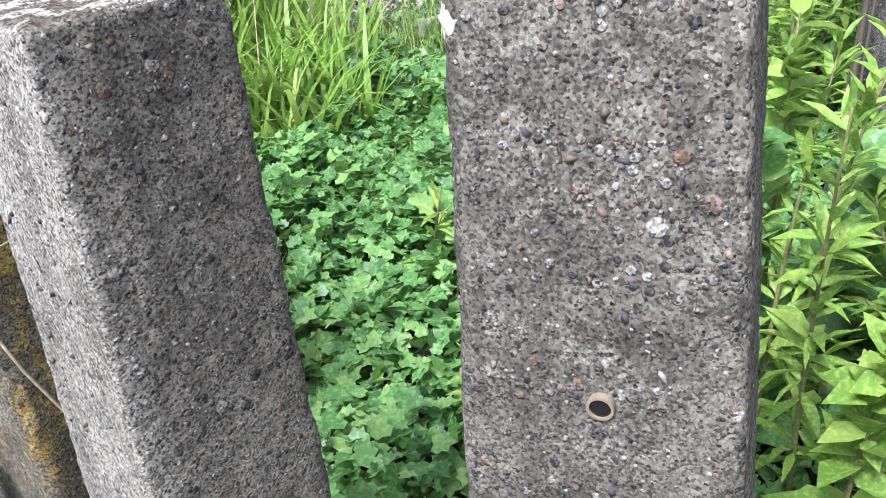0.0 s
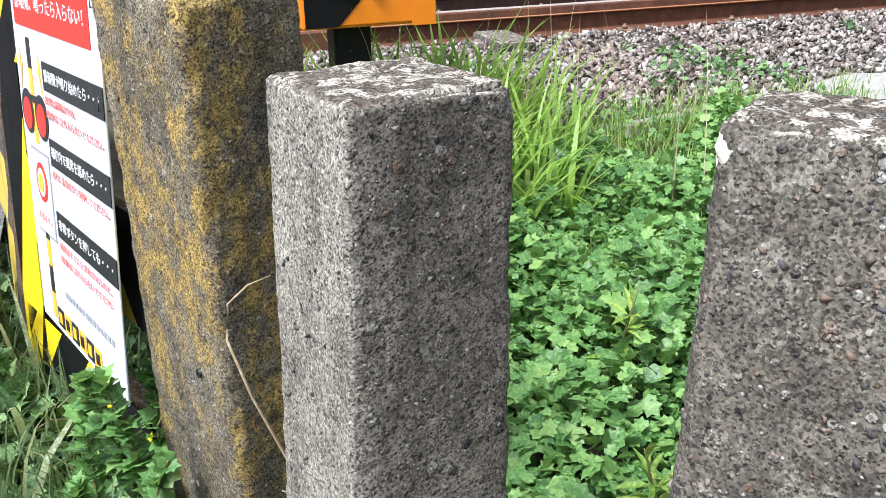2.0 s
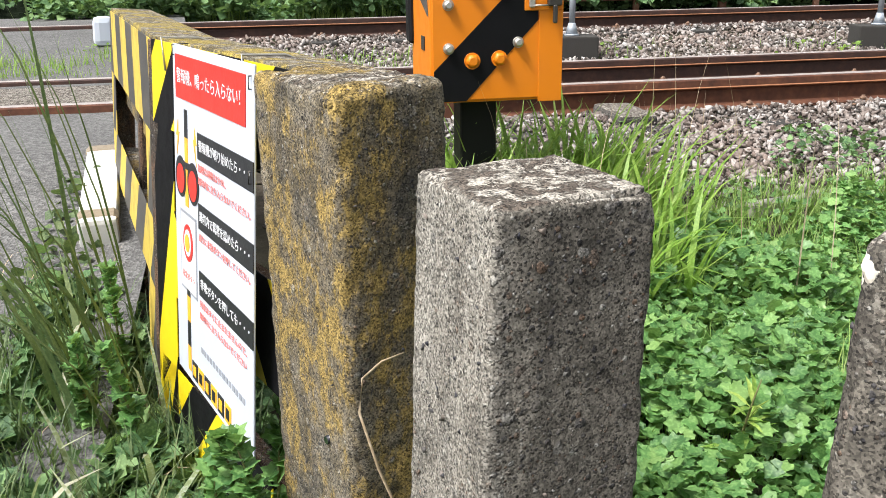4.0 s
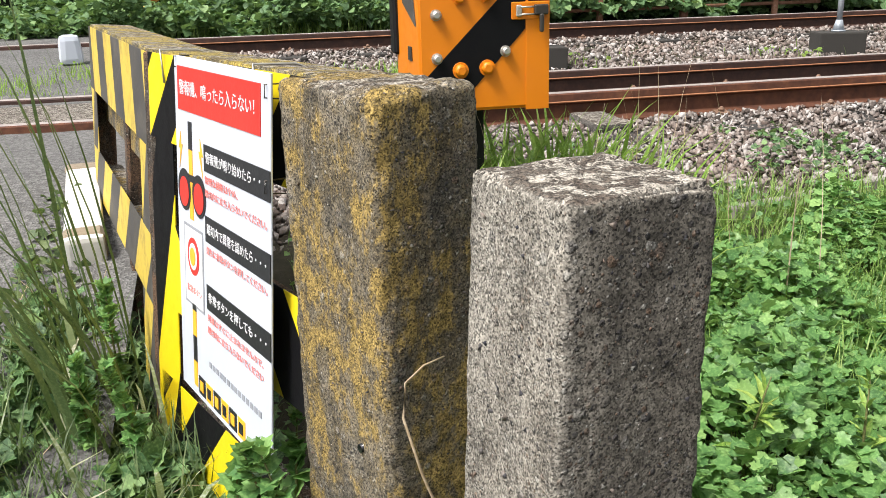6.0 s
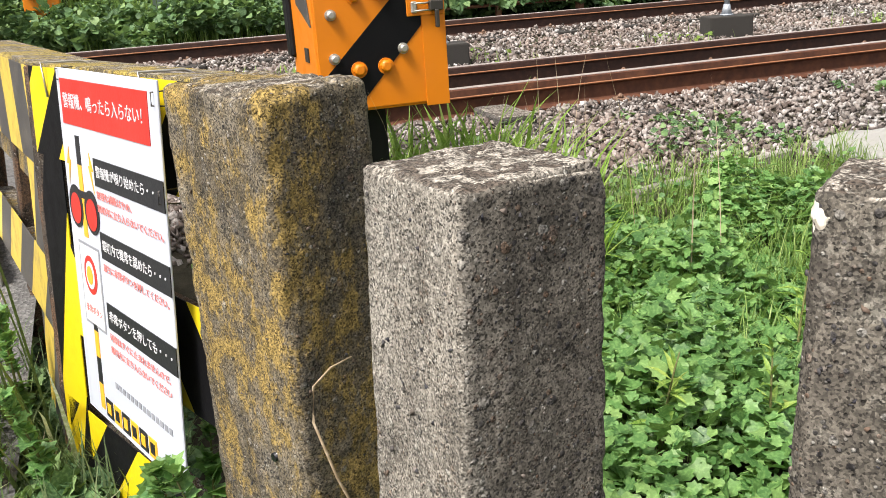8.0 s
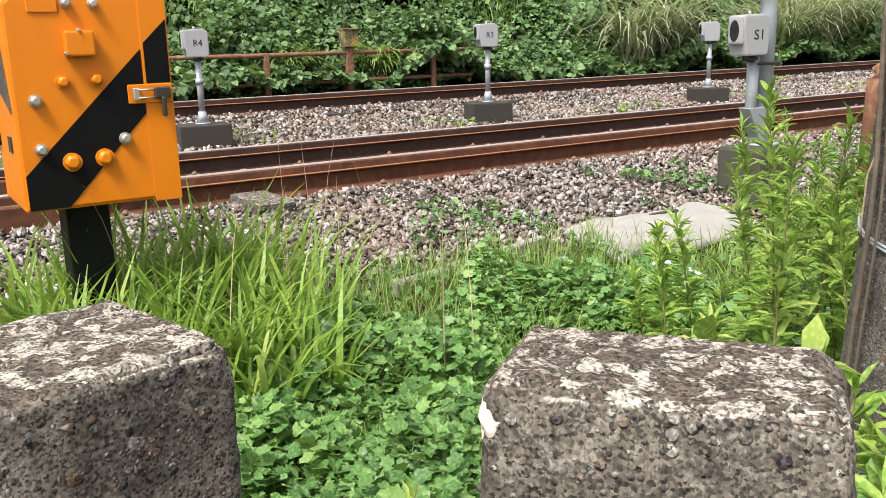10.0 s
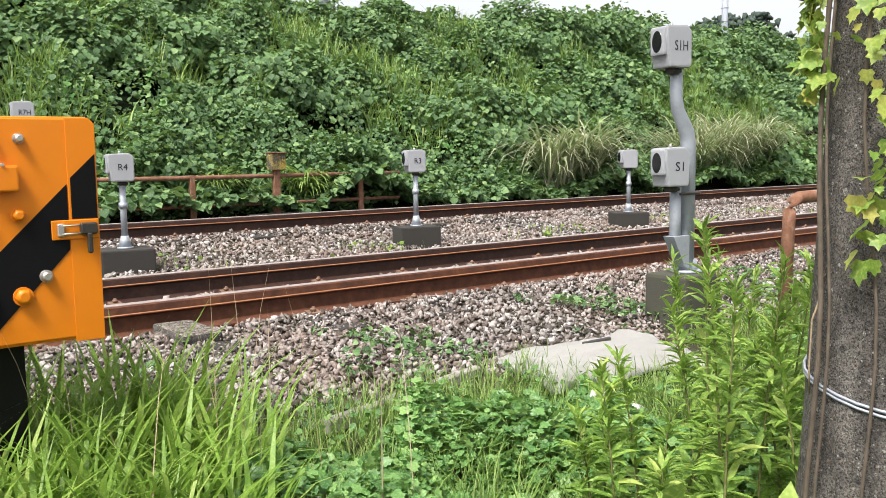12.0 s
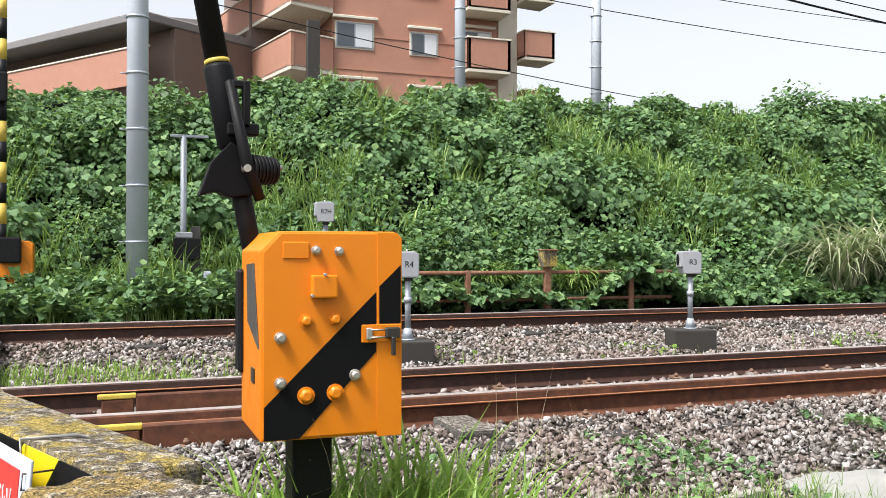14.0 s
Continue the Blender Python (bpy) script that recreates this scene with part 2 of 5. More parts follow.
M["ballast"] = k.done(col, 0.9, 0.0, k.bump(k.noise(140, 4, 0.7, pos), 0.5, 0.004), 0.3)

k = Mat("stony_soil")
soil = k.ramp(k.noise(5, 8, 0.7), [(0.3, (0.035, 0.03, 0.022)), (0.55, (0.085, 0.07, 0.052)), (0.8, (0.16, 0.14, 0.115))])
soil = k.mix(k.ramp(k.noise(0.9, 4), [(0.45, 0.0), (0.65, 0.8)]), soil, (0.03, 0.045, 0.014))
M["soil"] = k.done(soil, 0.95, 0.0, k.bump(k.noise(60, 6, 0.75), 0.9, 0.02), 0.2)

# near-black, so the shade between the vine leaves sits in the soil colour
k = Mat("shaded_bank_soil")
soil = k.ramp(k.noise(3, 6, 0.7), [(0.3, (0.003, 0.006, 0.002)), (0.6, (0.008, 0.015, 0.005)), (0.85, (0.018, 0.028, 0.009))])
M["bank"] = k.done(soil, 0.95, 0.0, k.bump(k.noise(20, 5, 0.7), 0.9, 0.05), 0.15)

k = Mat("worn_asphalt")
a = k.mix(k.noise(1.2, 5, 0.6), (0.068, 0.066, 0.065), (0.16, 0.155, 0.15))
cell = k.n("ShaderNodeSeparateColor", {"Color": k.voro(110, "Color")})
a = k.mix(0.55, a, k.ramp(cell.outputs[0], [(0.0, 0.12), (0.6, 0.5), (1.0, 0.95)]), "OVERLAY")
M["asphalt"] = k.done(a, 0.88, 0.0, k.bump(k.voro(110), 0.7, 0.006), 0.3)

M["ivy"] = leafy("bramble_leaves", [(0.0, (0.035, 0.12, 0.035)), (0.35, (0.085, 0.24, 0.06)), (0.7, (0.16, 0.38, 0.1)), (1.0, (0.31, 0.55, 0.16))], 0.42)
M["grass"] = leafy("grass_blades", [(0.0, (0.077, 0.165, 0.033)), (0.4, (0.143, 0.297, 0.055)), (0.75, (0.220, 0.418, 0.077)), (1.0, (0.374, 0.506, 0.154))], 0.5)
M["grass_bright"] = leafy("bright_grass_blades", [(0.0, (0.108, 0.252, 0.027)), (0.4, (0.180, 0.378, 0.045)), (0.75, (0.243, 0.468, 0.063)), (1.0, (0.378, 0.540, 0.126))], 0.45, 0.45)
M["kudzu"] = leafy("kudzu_leaves", [(0.0, (0.018, 0.056, 0.022)), (0.4, (0.056, 0.148, 0.05)), (0.75, (0.12, 0.262, 0.082)), (1.0, (0.25, 0.42, 0.145))], 0.62, 0.24)
M["dusty"] = leafy("dusty_leaves", [(0.0, (0.025, 0.055, 0.02)), (0.4, (0.05, 0.1, 0.03)), (0.75, (0.085, 0.155, 0.045)), (1.0, (0.16, 0.23, 0.08))], 0.6, 0.2)
M["bark"] = rust("vine_bark", (0.05, 0.038, 0.028), (0.09, 0.07, 0.05), (0.14, 0.11, 0.08), 0.9, 30, 0.0)
M["weed"] = leafy("weed_leaves", [(0.0, (0.092, 0.211, 0.034)), (0.4, (0.172, 0.370, 0.053)), (0.75, (0.264, 0.502, 0.079)), (1.0, (0.502, 0.660, 0.158))], 0.5, 0.4)
M["pale_grass"] = leafy("pampas_blades", [(0.0, (0.1, 0.17, 0.06)), (0.4, (0.22, 0.31, 0.12)), (0.75, (0.42, 0.47, 0.26)), (1.0, (0.7, 0.68, 0.52))], 0.55, 0.35)
M["straw"] = leafy("dry_stems", [(0.0, (0.3, 0.24, 0.12)), (0.4, (0.42, 0.36, 0.2)), (0.75, (0.5, 0.45, 0.28)), (1.0, (0.55, 0.52, 0.36))], 0.7, 0.2)
M["stem"] = leafy("weed_stems", [(0.0, (0.1, 0.13, 0.04)), (0.4, (0.16, 0.19, 0.06)), (0.75, (0.2, 0.16, 0.08)), (1.0, (0.25, 0.25, 0.1))], 0.7, 0.15)
M["ivy_gold"] = leafy("yellowing_ivy_leaves", [(0.0, (0.1, 0.26, 0.04)), (0.4, (0.22, 0.42, 0.06)), (0.75, (0.4, 0.52, 0.1)), (1.0, (0.62, 0.55, 0.14))], 0.45, 0.4)
M["hill"] = leafy("far_woods", [(0.0, (0.03, 0.055, 0.04)), (0.4, (0.045, 0.08, 0.055)), (0.75, (0.06, 0.1, 0.07)), (1.0, (0.08, 0.12, 0.08))], 0.9, 0.1)
M["brick_wall"] = paint("terracotta_tile", (0.4, 0.2, 0.14), 0.7, 0.12, 1.2, (0.3, 0.14, 0.1))
M["cream"] = paint("cream_render", (0.62, 0.56, 0.47), 0.8, 0.12, 1.0, (0.35, 0.3, 0.25))
# dark tone puts the shade behind balconies and under eaves into the wall colour
M["shade_wall"] = paint("shaded_balcony_wall", (0.16, 0.11, 0.09), 0.8, 0.2, 1.0, (0.08, 0.06, 0.05))
M["roof"] = paint("grey_roof_edge", (0.2, 0.19, 0.19), 0.7, 0.2, 1.0, (0.1, 0.1, 0.1))
M["canvas"] = paint("white_sheet", (0.52, 0.51, 0.49), 0.8, 0.3, 6, (0.3, 0.28, 0.22), 0.0, 0.6)
M["old_board"] = paint("grey_weathered_board", (0.3, 0.28, 0.25), 0.9, 0.55, 12, (0.1, 0.085, 0.065), 0.0, 0.6)
M["pipe_tan"] = paint("aged_plastic", (0.22, 0.175, 0.12), 0.6, 0.4, 60, (0.12, 0.09, 0.06))
M["mossy_block"] = paint("mossy_concrete", (0.055, 0.053, 0.043), 0.95, 0.6, 9, (0.06, 0.075, 0.03), 0.0, 0.8)
M["curtain"] = paint("pale_curtain", (0.6, 0.62, 0.65), 0.8, 0.1, 2, (0.3, 0.3, 0.3))
k = Mat("window_glass")
M["glass"] = k.done((0.05, 0.06, 0.07), 0.06, 0.0, None, 0.8)
k = Mat("lens_and_hole_black")
M["lens"] = k.done((0.01, 0.01, 0.012), 0.08, 0.0, None, 0.7)


# ---------------------------------------------------------------- mesh helpers
def obj(name, me, material, parent=None, label=""):
    ob = new(name, me)
    if material and not me.materials:
        me.materials.append(material)
    if parent:
        ob.parent = parent
    if label:
        ob["label"] = label
    return ob


def part(name, bm, material, parent, label=""):
    me = bpy.data.meshes.new(name)
    bm.to_mesh(me)
    bm.free()
    return obj(name, me, material, parent, label)


def empty(name, m, label, category, group="", kind=""):
    ob = new(name)
    ob.empty_display_size = 0.05
    ob.matrix_basis = m
    return tagged(ob, label, category, group, kind)


def raw(name, verts, faces, material, parent=None, label="", smooth=False):
    """A mesh from arrays; all faces have the same number of corners."""
    verts, faces = np.asarray(verts, np.float32), np.asarray(faces, np.int32)
    me = bpy.data.meshes.new(name)
    n, c = faces.shape
    me.vertices.add(len(verts))
    me.vertices.foreach_set("co", verts.ravel())
    me.loops.add(n * c)
    me.loops.foreach_set("vertex_index", faces.ravel())
    me.polygons.add(n)
    me.polygons.foreach_set("loop_start", np.arange(0, n * c, c, dtype=np.int32))
    me.polygons.foreach_set("loop_total", np.full(n, c, np.int32))
    if smooth:
        me.polygons.foreach_set("use_smooth", np.ones(n, bool))
    me.update()
    return obj(name, me, material, parent, label)


def box(bm, x0, x1, y0, y1, z0, z1, bevel=0.0, seg=2):
    r = bmesh.ops.create_cube(bm, size=1.0)
    vs = r["verts"]
    for v in vs:
        v.co = ((x0 + x1) / 2 + v.co.x * (x1 - x0), (y0 + y1) / 2 + v.co.y * (y1 - y0), (z0 + z1) / 2 + v.co.z * (z1 - z0))
    if bevel:
        es = list({e for v in vs for e in v.link_edges})
        bmesh.ops.bevel(bm, geom=es, offset=bevel, segments=seg, affect="EDGES", profile=0.6)
    return bm


def boxed(x0, x1, y0, y1, z0, z1, bevel=0.0, seg=2):
    return box(bmesh.new(), x0, x1, y0, y1, z0, z1, bevel, seg)


def tube(bm, pts, radii, sides=10, cap=True):
    """A round bar along points."""
    pts = [Vector(p) for p in pts]
    if not isinstance(radii, (list, tuple)):
        radii = [radii] * len(pts)
    rings = []
    for i, p in enumerate(pts):
        d = (pts[min(i + 1, len(pts) - 1)] - pts[max(i - 1, 0)]).normalized()
        a = d.cross(Vector((0, 0, 1)) if abs(d.z) < 0.9 else Vector((1, 0, 0))).normalized()
        b = d.cross(a)
        rings.append([bm.verts.new(p + (a * math.cos(t) + b * math.sin(t)) * radii[i]) for t in [2 * math.pi * j / sides for j in range(sides)]])
    for r, s in zip(rings, rings[1:]):
        for j in range(sides):
            f = bm.faces.new((r[j], r[(j + 1) % sides], s[(j + 1) % sides], s[j]))
            f.smooth = True
    if cap:
        bm.faces.new(list(reversed(rings[0])))
        bm.faces.new(rings[-1])
    bmesh.ops.recalc_face_normals(bm, faces=bm.faces[:])
    return bm


def tubed(pts, radii, sides=10, cap=True):
    return tube(bmesh.new(), pts, radii, sides, cap)


def prism(outline, axis, a, b, bevel=0.0):
    """A plate: an outline of (u, v) pushed from a to b along axis."""
    bm = bmesh.new()
    put = {"x": lambda u, v, w: (w, u, v), "y": lambda u, v, w: (u, w, v), "z": lambda u, v, w: (u, v, w)}[axis]
    lo = [bm.verts.new(put(u, v, a)) for u, v in outline]
    hi = [bm.verts.new(put(u, v, b)) for u, v in outline]
    bm.faces.new(lo)
    bm.faces.new(list(reversed(hi)))
    for i in range(len(outline)):
        j = (i + 1) % len(outline)
        bm.faces.new((lo[i], hi[i], hi[j], lo[j]))
    bmesh.ops.recalc_face_normals(bm, faces=bm.faces[:])
    if bevel:
        bmesh.ops.bevel(bm, geom=bm.edges[:], offset=bevel, segments=2, affect="EDGES", profile=0.6)
    return bm


def text(name, body, size, m, material, parent, label="", width=None):
    cu = bpy.data.curves.new(name, "FONT")
    cu.body, cu.size, cu.extrude = body, size, 0.0004
    cu.align_x, cu.align_y = "CENTER", "CENTER"
    cu.resolution_u = 3
    tmp = bpy.data.objects.new(name, cu)
    scene.collection.objects.link(tmp)
    me = bpy.data.meshes.new_from_object(tmp.evaluated_get(bpy.context.evaluated_depsgraph_get()))
    bpy.data.objects.remove(tmp)
    me.materials.clear()
    if width and len(me.vertices):
        xs = [v.co.x for v in me.vertices]
        k = width / max(1e-6, max(xs) - min(xs))
        mid = (max(xs) + min(xs)) / 2
        for v in me.vertices:
            v.co.x = (v.co.x - mid) * k
    ob = obj(name, me, material, parent, label)
    ob.matrix_basis = m
    return ob


def scatter(name, tv, tf, pos, rot, scale, material, parent=None, label="", smooth=False):
    """Many copies of one small form in one mesh. rot: N x 3 x 3."""
    tv = np.asarray(tv, np.float32)
    v = np.einsum("nij,kj->nki", rot, tv) * np.asarray(scale).reshape(-1, 1, 1) + pos[:, None, :]
    f = np.asarray(tf)[None] + (np.arange(len(pos)) * len(tv))[:, None, None]
    return raw(name, v.reshape(-1, 3), f.reshape(-1, f.shape[-1]), material, parent, label, smooth)


def turns(yaw, pitch, roll):
    """Rotation matrices Rz(yaw) Rx(pitch) Ry(roll) for arrays."""
    def R(i, j, a):
        m = np.tile(np.eye(3), (len(a), 1, 1))
        m[:, i, i], m[:, j, j], m[:, i, j], m[:, j, i] = np.cos(a), np.cos(a), -np.sin(a), np.sin(a)
        return m
    return R(0, 1, yaw) @ R(1, 2, pitch) @ R(2, 0, roll)


def wave(x, y, s=1.0, k=0):
    """Smooth uneven height, about -1 to 1."""
    return (np.sin(x * 1.7 * s + 1.3 + k) * np.cos(y * 1.3 * s + 0.7 * k) + 0.6 * np.sin(x * 3.9 * s + y * 2.7 * s + k) + 0.4 * np.cos(x * 7.3 * s - y * 6.1 * s + 2 * k)) / 2


# leaf forms: along +y, in the xy plane, with a fold and a droop
LEAF = ([(0, 0, 0), (0.42, 0.2, 0.1), (0.5, 0.55, 0.1), (0, 1.0, -0.12), (-0.5, 0.55, 0.1), (-0.42, 0.2, 0.1), (0, 0.5, 0.0)],
        [(0, 1, 6), (1, 2, 6), (2, 3, 6), (3, 4, 6), (4, 5, 6), (5, 0, 6)])
LOBED = ([(0, 0, 0), (0.3, -0.06, 0.06), (0.52, 0.22, 0.1), (0.36, 0.4, 0.05), (0.46, 0.68, 0.07), (0.2, 0.7, 0.03), (0, 1.0, -0.1), (-0.2, 0.7, 0.03), (-0.46, 0.68, 0.07), (-0.36, 0.4, 0.05), (-0.52, 0.22, 0.1), (-0.3, -0.06, 0.06), (0, 0.45, -0.01)],
         [(i, (i + 1) % 12, 12) for i in range(12)])
OVATE = ([(x * 0.55, y, z) for x, y, z in LEAF[0]], LEAF[1])
LANCE = ([(0, 0, 0), (0.1, 0.3, 0.03), (0.09, 0.62, 0.02), (0, 1.0, -0.16), (-0.09, 0.62, 0.02), (-0.1, 0.3, 0.03), (0, 0.5, -0.02)],
         [(0, 1, 6), (1, 2, 6), (2, 3, 6), (3, 4, 6), (4, 5, 6), (5, 0, 6)])


def blades(name, base, length, width, lean, yaw, material, parent=None, label="", seg=5):
    """Grass blades that rise and arch over. All arguments are arrays of N."""
    n = len(base)
    t = np.linspace(0, 1, seg)
    ang = lean[:, None] * (0.25 + 1.2 * t[None] ** 1.5)
    dl = length[:, None] / (seg - 1)
    h = np.concatenate([np.zeros((n, 1)), np.cumsum(np.sin(ang[:, :-1]) * dl, 1)], 1)
    z = np.concatenate([np.zeros((n, 1)), np.cumsum(np.cos(ang[:, :-1]) * dl, 1)], 1)
    w = width[:, None] * np.array([0.7, 1.0, 0.9, 0.6, 0.05] if seg == 5 else np.interp(t, [0, 0.3, 0.7, 1], [0.7, 1, 0.7, 0.05]))[None] / 2
    cx, cy = np.cos(yaw)[:, None], np.sin(yaw)[:, None]
    side = np.stack([-cy * w, cx * w, np.zeros_like(w) + 0 * h], -1)
    mid = np.stack([base[:, :1] + cx * h, base[:, 1:2] + cy * h, base[:, 2:3] + z], -1)
    v = np.stack([mid - side, mid + side], 2).reshape(n, seg * 2, 3)
    f = np.array([(2 * i, 2 * i + 1, 2 * i + 3, 2 * i + 2) for i in range(seg - 1)])
    f = f[None] + (np.arange(n) * seg * 2)[:, None, None]
    return raw(name, v.reshape(-1, 3), f.reshape(-1, 4), material, parent, label)


# ---------------------------------------------------------------- ground, road and tracks
def lerp(v, xs, ys):
    return np.interp(v, xs, ys)


def ground_z(x, y):
    far = np.clip((-2.2 - x) / 1.0, 0, 1) * np.clip((y - 5.0) / 0.3, 0, 1)
    y = np.where(y > 5.0, np.maximum(5.0, y - 1.5 * far), y)
    z = lerp(y, [-60, -2.4, -1.5, -0.75, -0.3, 1.4, 1.7, 3.1, 3.4, 4.8, 5.2, 9.6, 12, 60, 400], [-0.42, -0.4, -0.29, -0.2, -0.17, -0.17, -0.13, -0.06, -0.03, -0.03, 0.0, 2.93, 3.0, 3.6, 5.0])
    amp = lerp(y, [-3, -1.5, 0, 5.2, 6.2, 9, 14], [0.03, 0.02, 0.005, 0.01, 0.22, 0.3, 0.2])
    z = z + amp * wave(x * 0.75, y * 0.9) + amp * 0.5 * wave(x * 2.1, y * 2.3, 1.0, 3)
    on_road = np.clip((road_edge(y) + 0.02 - x) / 0.25, 0, 1) * np.clip((5.0 - y) / 0.3, 0, 1)
    return z * (1 - on_road) + (road_z(y) - 0.03) * on_road


def road_edge(y):
    return lerp(y, [-1.0, 1.2, 5.4], [-5.02, -5.12, -5.55])


def road_z(y):
    return lerp(y, [-60, -3.2, -1.0, 1.3, 3.2, 5.4], [-0.42, -0.40, -0.035, -0.035, 0.1, 0.1])


xs = np.unique(np.concatenate([np.linspace(-400, -20, 12), np.linspace(-20, -7, 27), np.linspace(-7, 6, 131), np.linspace(6, 40, 100), np.linspace(40, 600, 16)]))
ys = np.unique(np.concatenate([np.linspace(-200, -8, 12), np.linspace(-8, -4.5, 12), np.linspace(-4.5, 12, 150), np.linspace(12, 40, 20), np.linspace(40, 900, 14)]))
gx, gy = np.meshgrid(xs, ys)
gz = ground_z(gx, gy)
gv = np.stack([gx, gy, gz], -1).reshape(-1, 3)
nx, ny = len(xs), len(ys)
ii = (np.arange(ny - 1)[:, None] * nx + np.arange(nx - 1)[None]).ravel()
gf = np.stack([ii, ii + 1, ii + nx + 1, ii + nx], -1)
ground = raw("ground", gv, gf, M["soil"], smooth=True)
tagged(ground, "dark stony soil rising to a steep overgrown bank", "ground", kind="structure")
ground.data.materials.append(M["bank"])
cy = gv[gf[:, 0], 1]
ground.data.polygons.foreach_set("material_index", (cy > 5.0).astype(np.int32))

rx = np.linspace(-11.5, -5.02, 30)
ry = np.concatenate([np.linspace(-40, -4, 10), np.linspace(-3.9, 5.4, 80)])
ax, ay = np.meshgrid(rx, ry)
ax = -11.5 + (ax + 11.5) * (road_edge(ay) + 11.5) / 6.48
az = road_z(ay) + 0.004 * wave(ax, ay, 3)
nr = len(rx)
jj = (np.arange(len(ry) - 1)[:, None] * nr + np.arange(nr - 1)[None]).ravel()
road = raw("road", np.stack([ax, ay, az], -1).reshape(-1, 3), np.stack([jj, jj + 1, jj + nr + 1, jj + nr], -1), M["asphalt"], smooth=True)
tagged(road, "worn grey asphalt road climbing to the level crossing", "road", kind="structure")

RAIL = [(-0.064, -0.153), (0.064, -0.153), (0.064, -0.142), (0.012, -0.124), (0.008, -0.06), (0.03, -0.047), (0.034, -0.041), (0.0325, -0.006), (0.026, 0.0), (-0.026, 0.0), (-0.0325, -0.006), (-0.034, -0.041), (-0.03, -0.047), (-0.008, -0.06), (-0.012, -0.124), (-0.064, -0.142)]


def rail(label, y, z, x0, x1, mat):
    root = empty("rail", pose(0, y, z), label, "rail", "rails of the two tracks")
    part("rail_bar", prism(RAIL, "x", x0, x1), M[mat], root)
    part("running_surface", boxed(x0, x1, -0.025, 0.025, -0.004, 0.0035, 0.0015, 1), M["rail_top"], root, "worn smooth pinkish steel top")
    part("head_edge", tubed([(x0, -0.0345, -0.043), (x1, -0.0345, -0.043)], 0.0048, 8), M["rail_lip"], root, "lighter rust bead painting the lit lower head edge")
    return root


TRACK = [("rust-brown steel rail beside the weeds", 0.0, 0.0), ("rust-brown steel rail of the first track", 1.067, -0.012), ("rust-brown steel rail of the second track", 3.55, 0.13), ("rust-brown steel rail beside the bank", 4.617, 0.04)]
for label, y, z in TRACK:
    rail(label, y, z, -40, 70, "rail" if y == 0 else "rail_dark")


def clip_set():
    root = empty("rail_clip", pose(0, 0, -3), "rusty bolted rail clip on a sleeper", "rail clip", "rail clips")
    part("plate", boxed(-0.05, 0.05, -0.03, 0.03, -0.012, 0.0, 0.003, 1), M["clip"], root)
    part("spring_leaf", prism([(-0.03, 0.0), (0.035, 0.012), (0.03, 0.022), (-0.03, 0.012)], "x", -0.035, 0.035), M["clip"], root)
    bm = tubed([(0, 0, 0.01), (0, 0, 0.042)], 0.009, 8)
    tube(bm, [(0, 0, 0.02), (0, 0, 0.034)], 0.016, 6)
    part("bolt", bm, M["clip"], root)
    return root


clip = clip_set()
first = True
for y, z, n in ((-0.105, -0.145, 26), (1.067 - 0.105, -0.155, 30), (3.55 - 0.105, -0.012, 34)):
    for i in range(n):
        m = pose(-4.25 + 0.66 * i + 0.05 * math.sin(i * 3.1), y, z, 0, 0, 4 * math.sin(i * 1.7))
        if first:
            clip.matrix_basis, first = m, False
        else:
            copy_thing(clip, m)


def sleeper(x, y, z):
    bm = boxed(-0.11, 0.11, -0.48, 1.55, -0.16, 0.0, 0.012, 2)
    ob = part("sleeper", bm, M["block"], None)
    ob.matrix_basis = pose(x, y, z)
    return tagged(ob, "dark concrete sleeper half buried in ballast", "sleeper", "sleepers under the tracks")


sl = sleeper(-4.25, 0, -0.16)
for i in range(1, 26):
    copy_thing(sl, pose(-4.25 + 0.66 * i, 0, -0.16))
for i in range(0, 26):
    copy_thing(sl, pose(-4.25 + 0.66 * i, 3.55, -0.025))
for x, y, w in [(-2.98, -0.2, 0.1)]:
    ob = part("sleeper_end", boxed(-w, w, -0.16, 0.14, -0.14, 0.0, 0.02, 2), M["pole_conc"], None)
    ob.matrix_basis = pose(x, y, -0.1, 4, 2, 7)
    tagged(ob, "chipped pale concrete sleeper end beside the rail", "sleeper")

# guard rails beside the running rails, with painted tips
for y, z in ((-0.08, -0.03), (0.78, -0.03)):
    g = empty("guard_rail", pose(0, y, z), "rusty guard rail with a worn yellow tip", "guard rail", "crossing guard rails")
    part("bar", boxed(-4.43, -3.7, -0.025, 0.025, -0.12, -0.006, 0.006, 1), M["rail"], g)
    part("tip", boxed(-4.62, -4.43, -0.022, 0.022, -0.024, 0.0, 0.006, 2), M["yellow_old"], g, "worn yellow painted tip")
    part("tip_foot", boxed(-4.6, -4.44, -0.02, 0.02, -0.14, -0.026, 0.006, 1), M["rail"], g)
for y0, y1, z in ((0.16, 0.9, -0.03), (3.75, 4.45, 0.06)):
    ob = part("crossing_slab", boxed(-11, -5.3, y0, y1, z - 0.08, z, 0.008, 1), M["pole_conc"], None)
    tagged(ob, "grey concrete crossing panel between the rails", "slab", "crossing slabs")


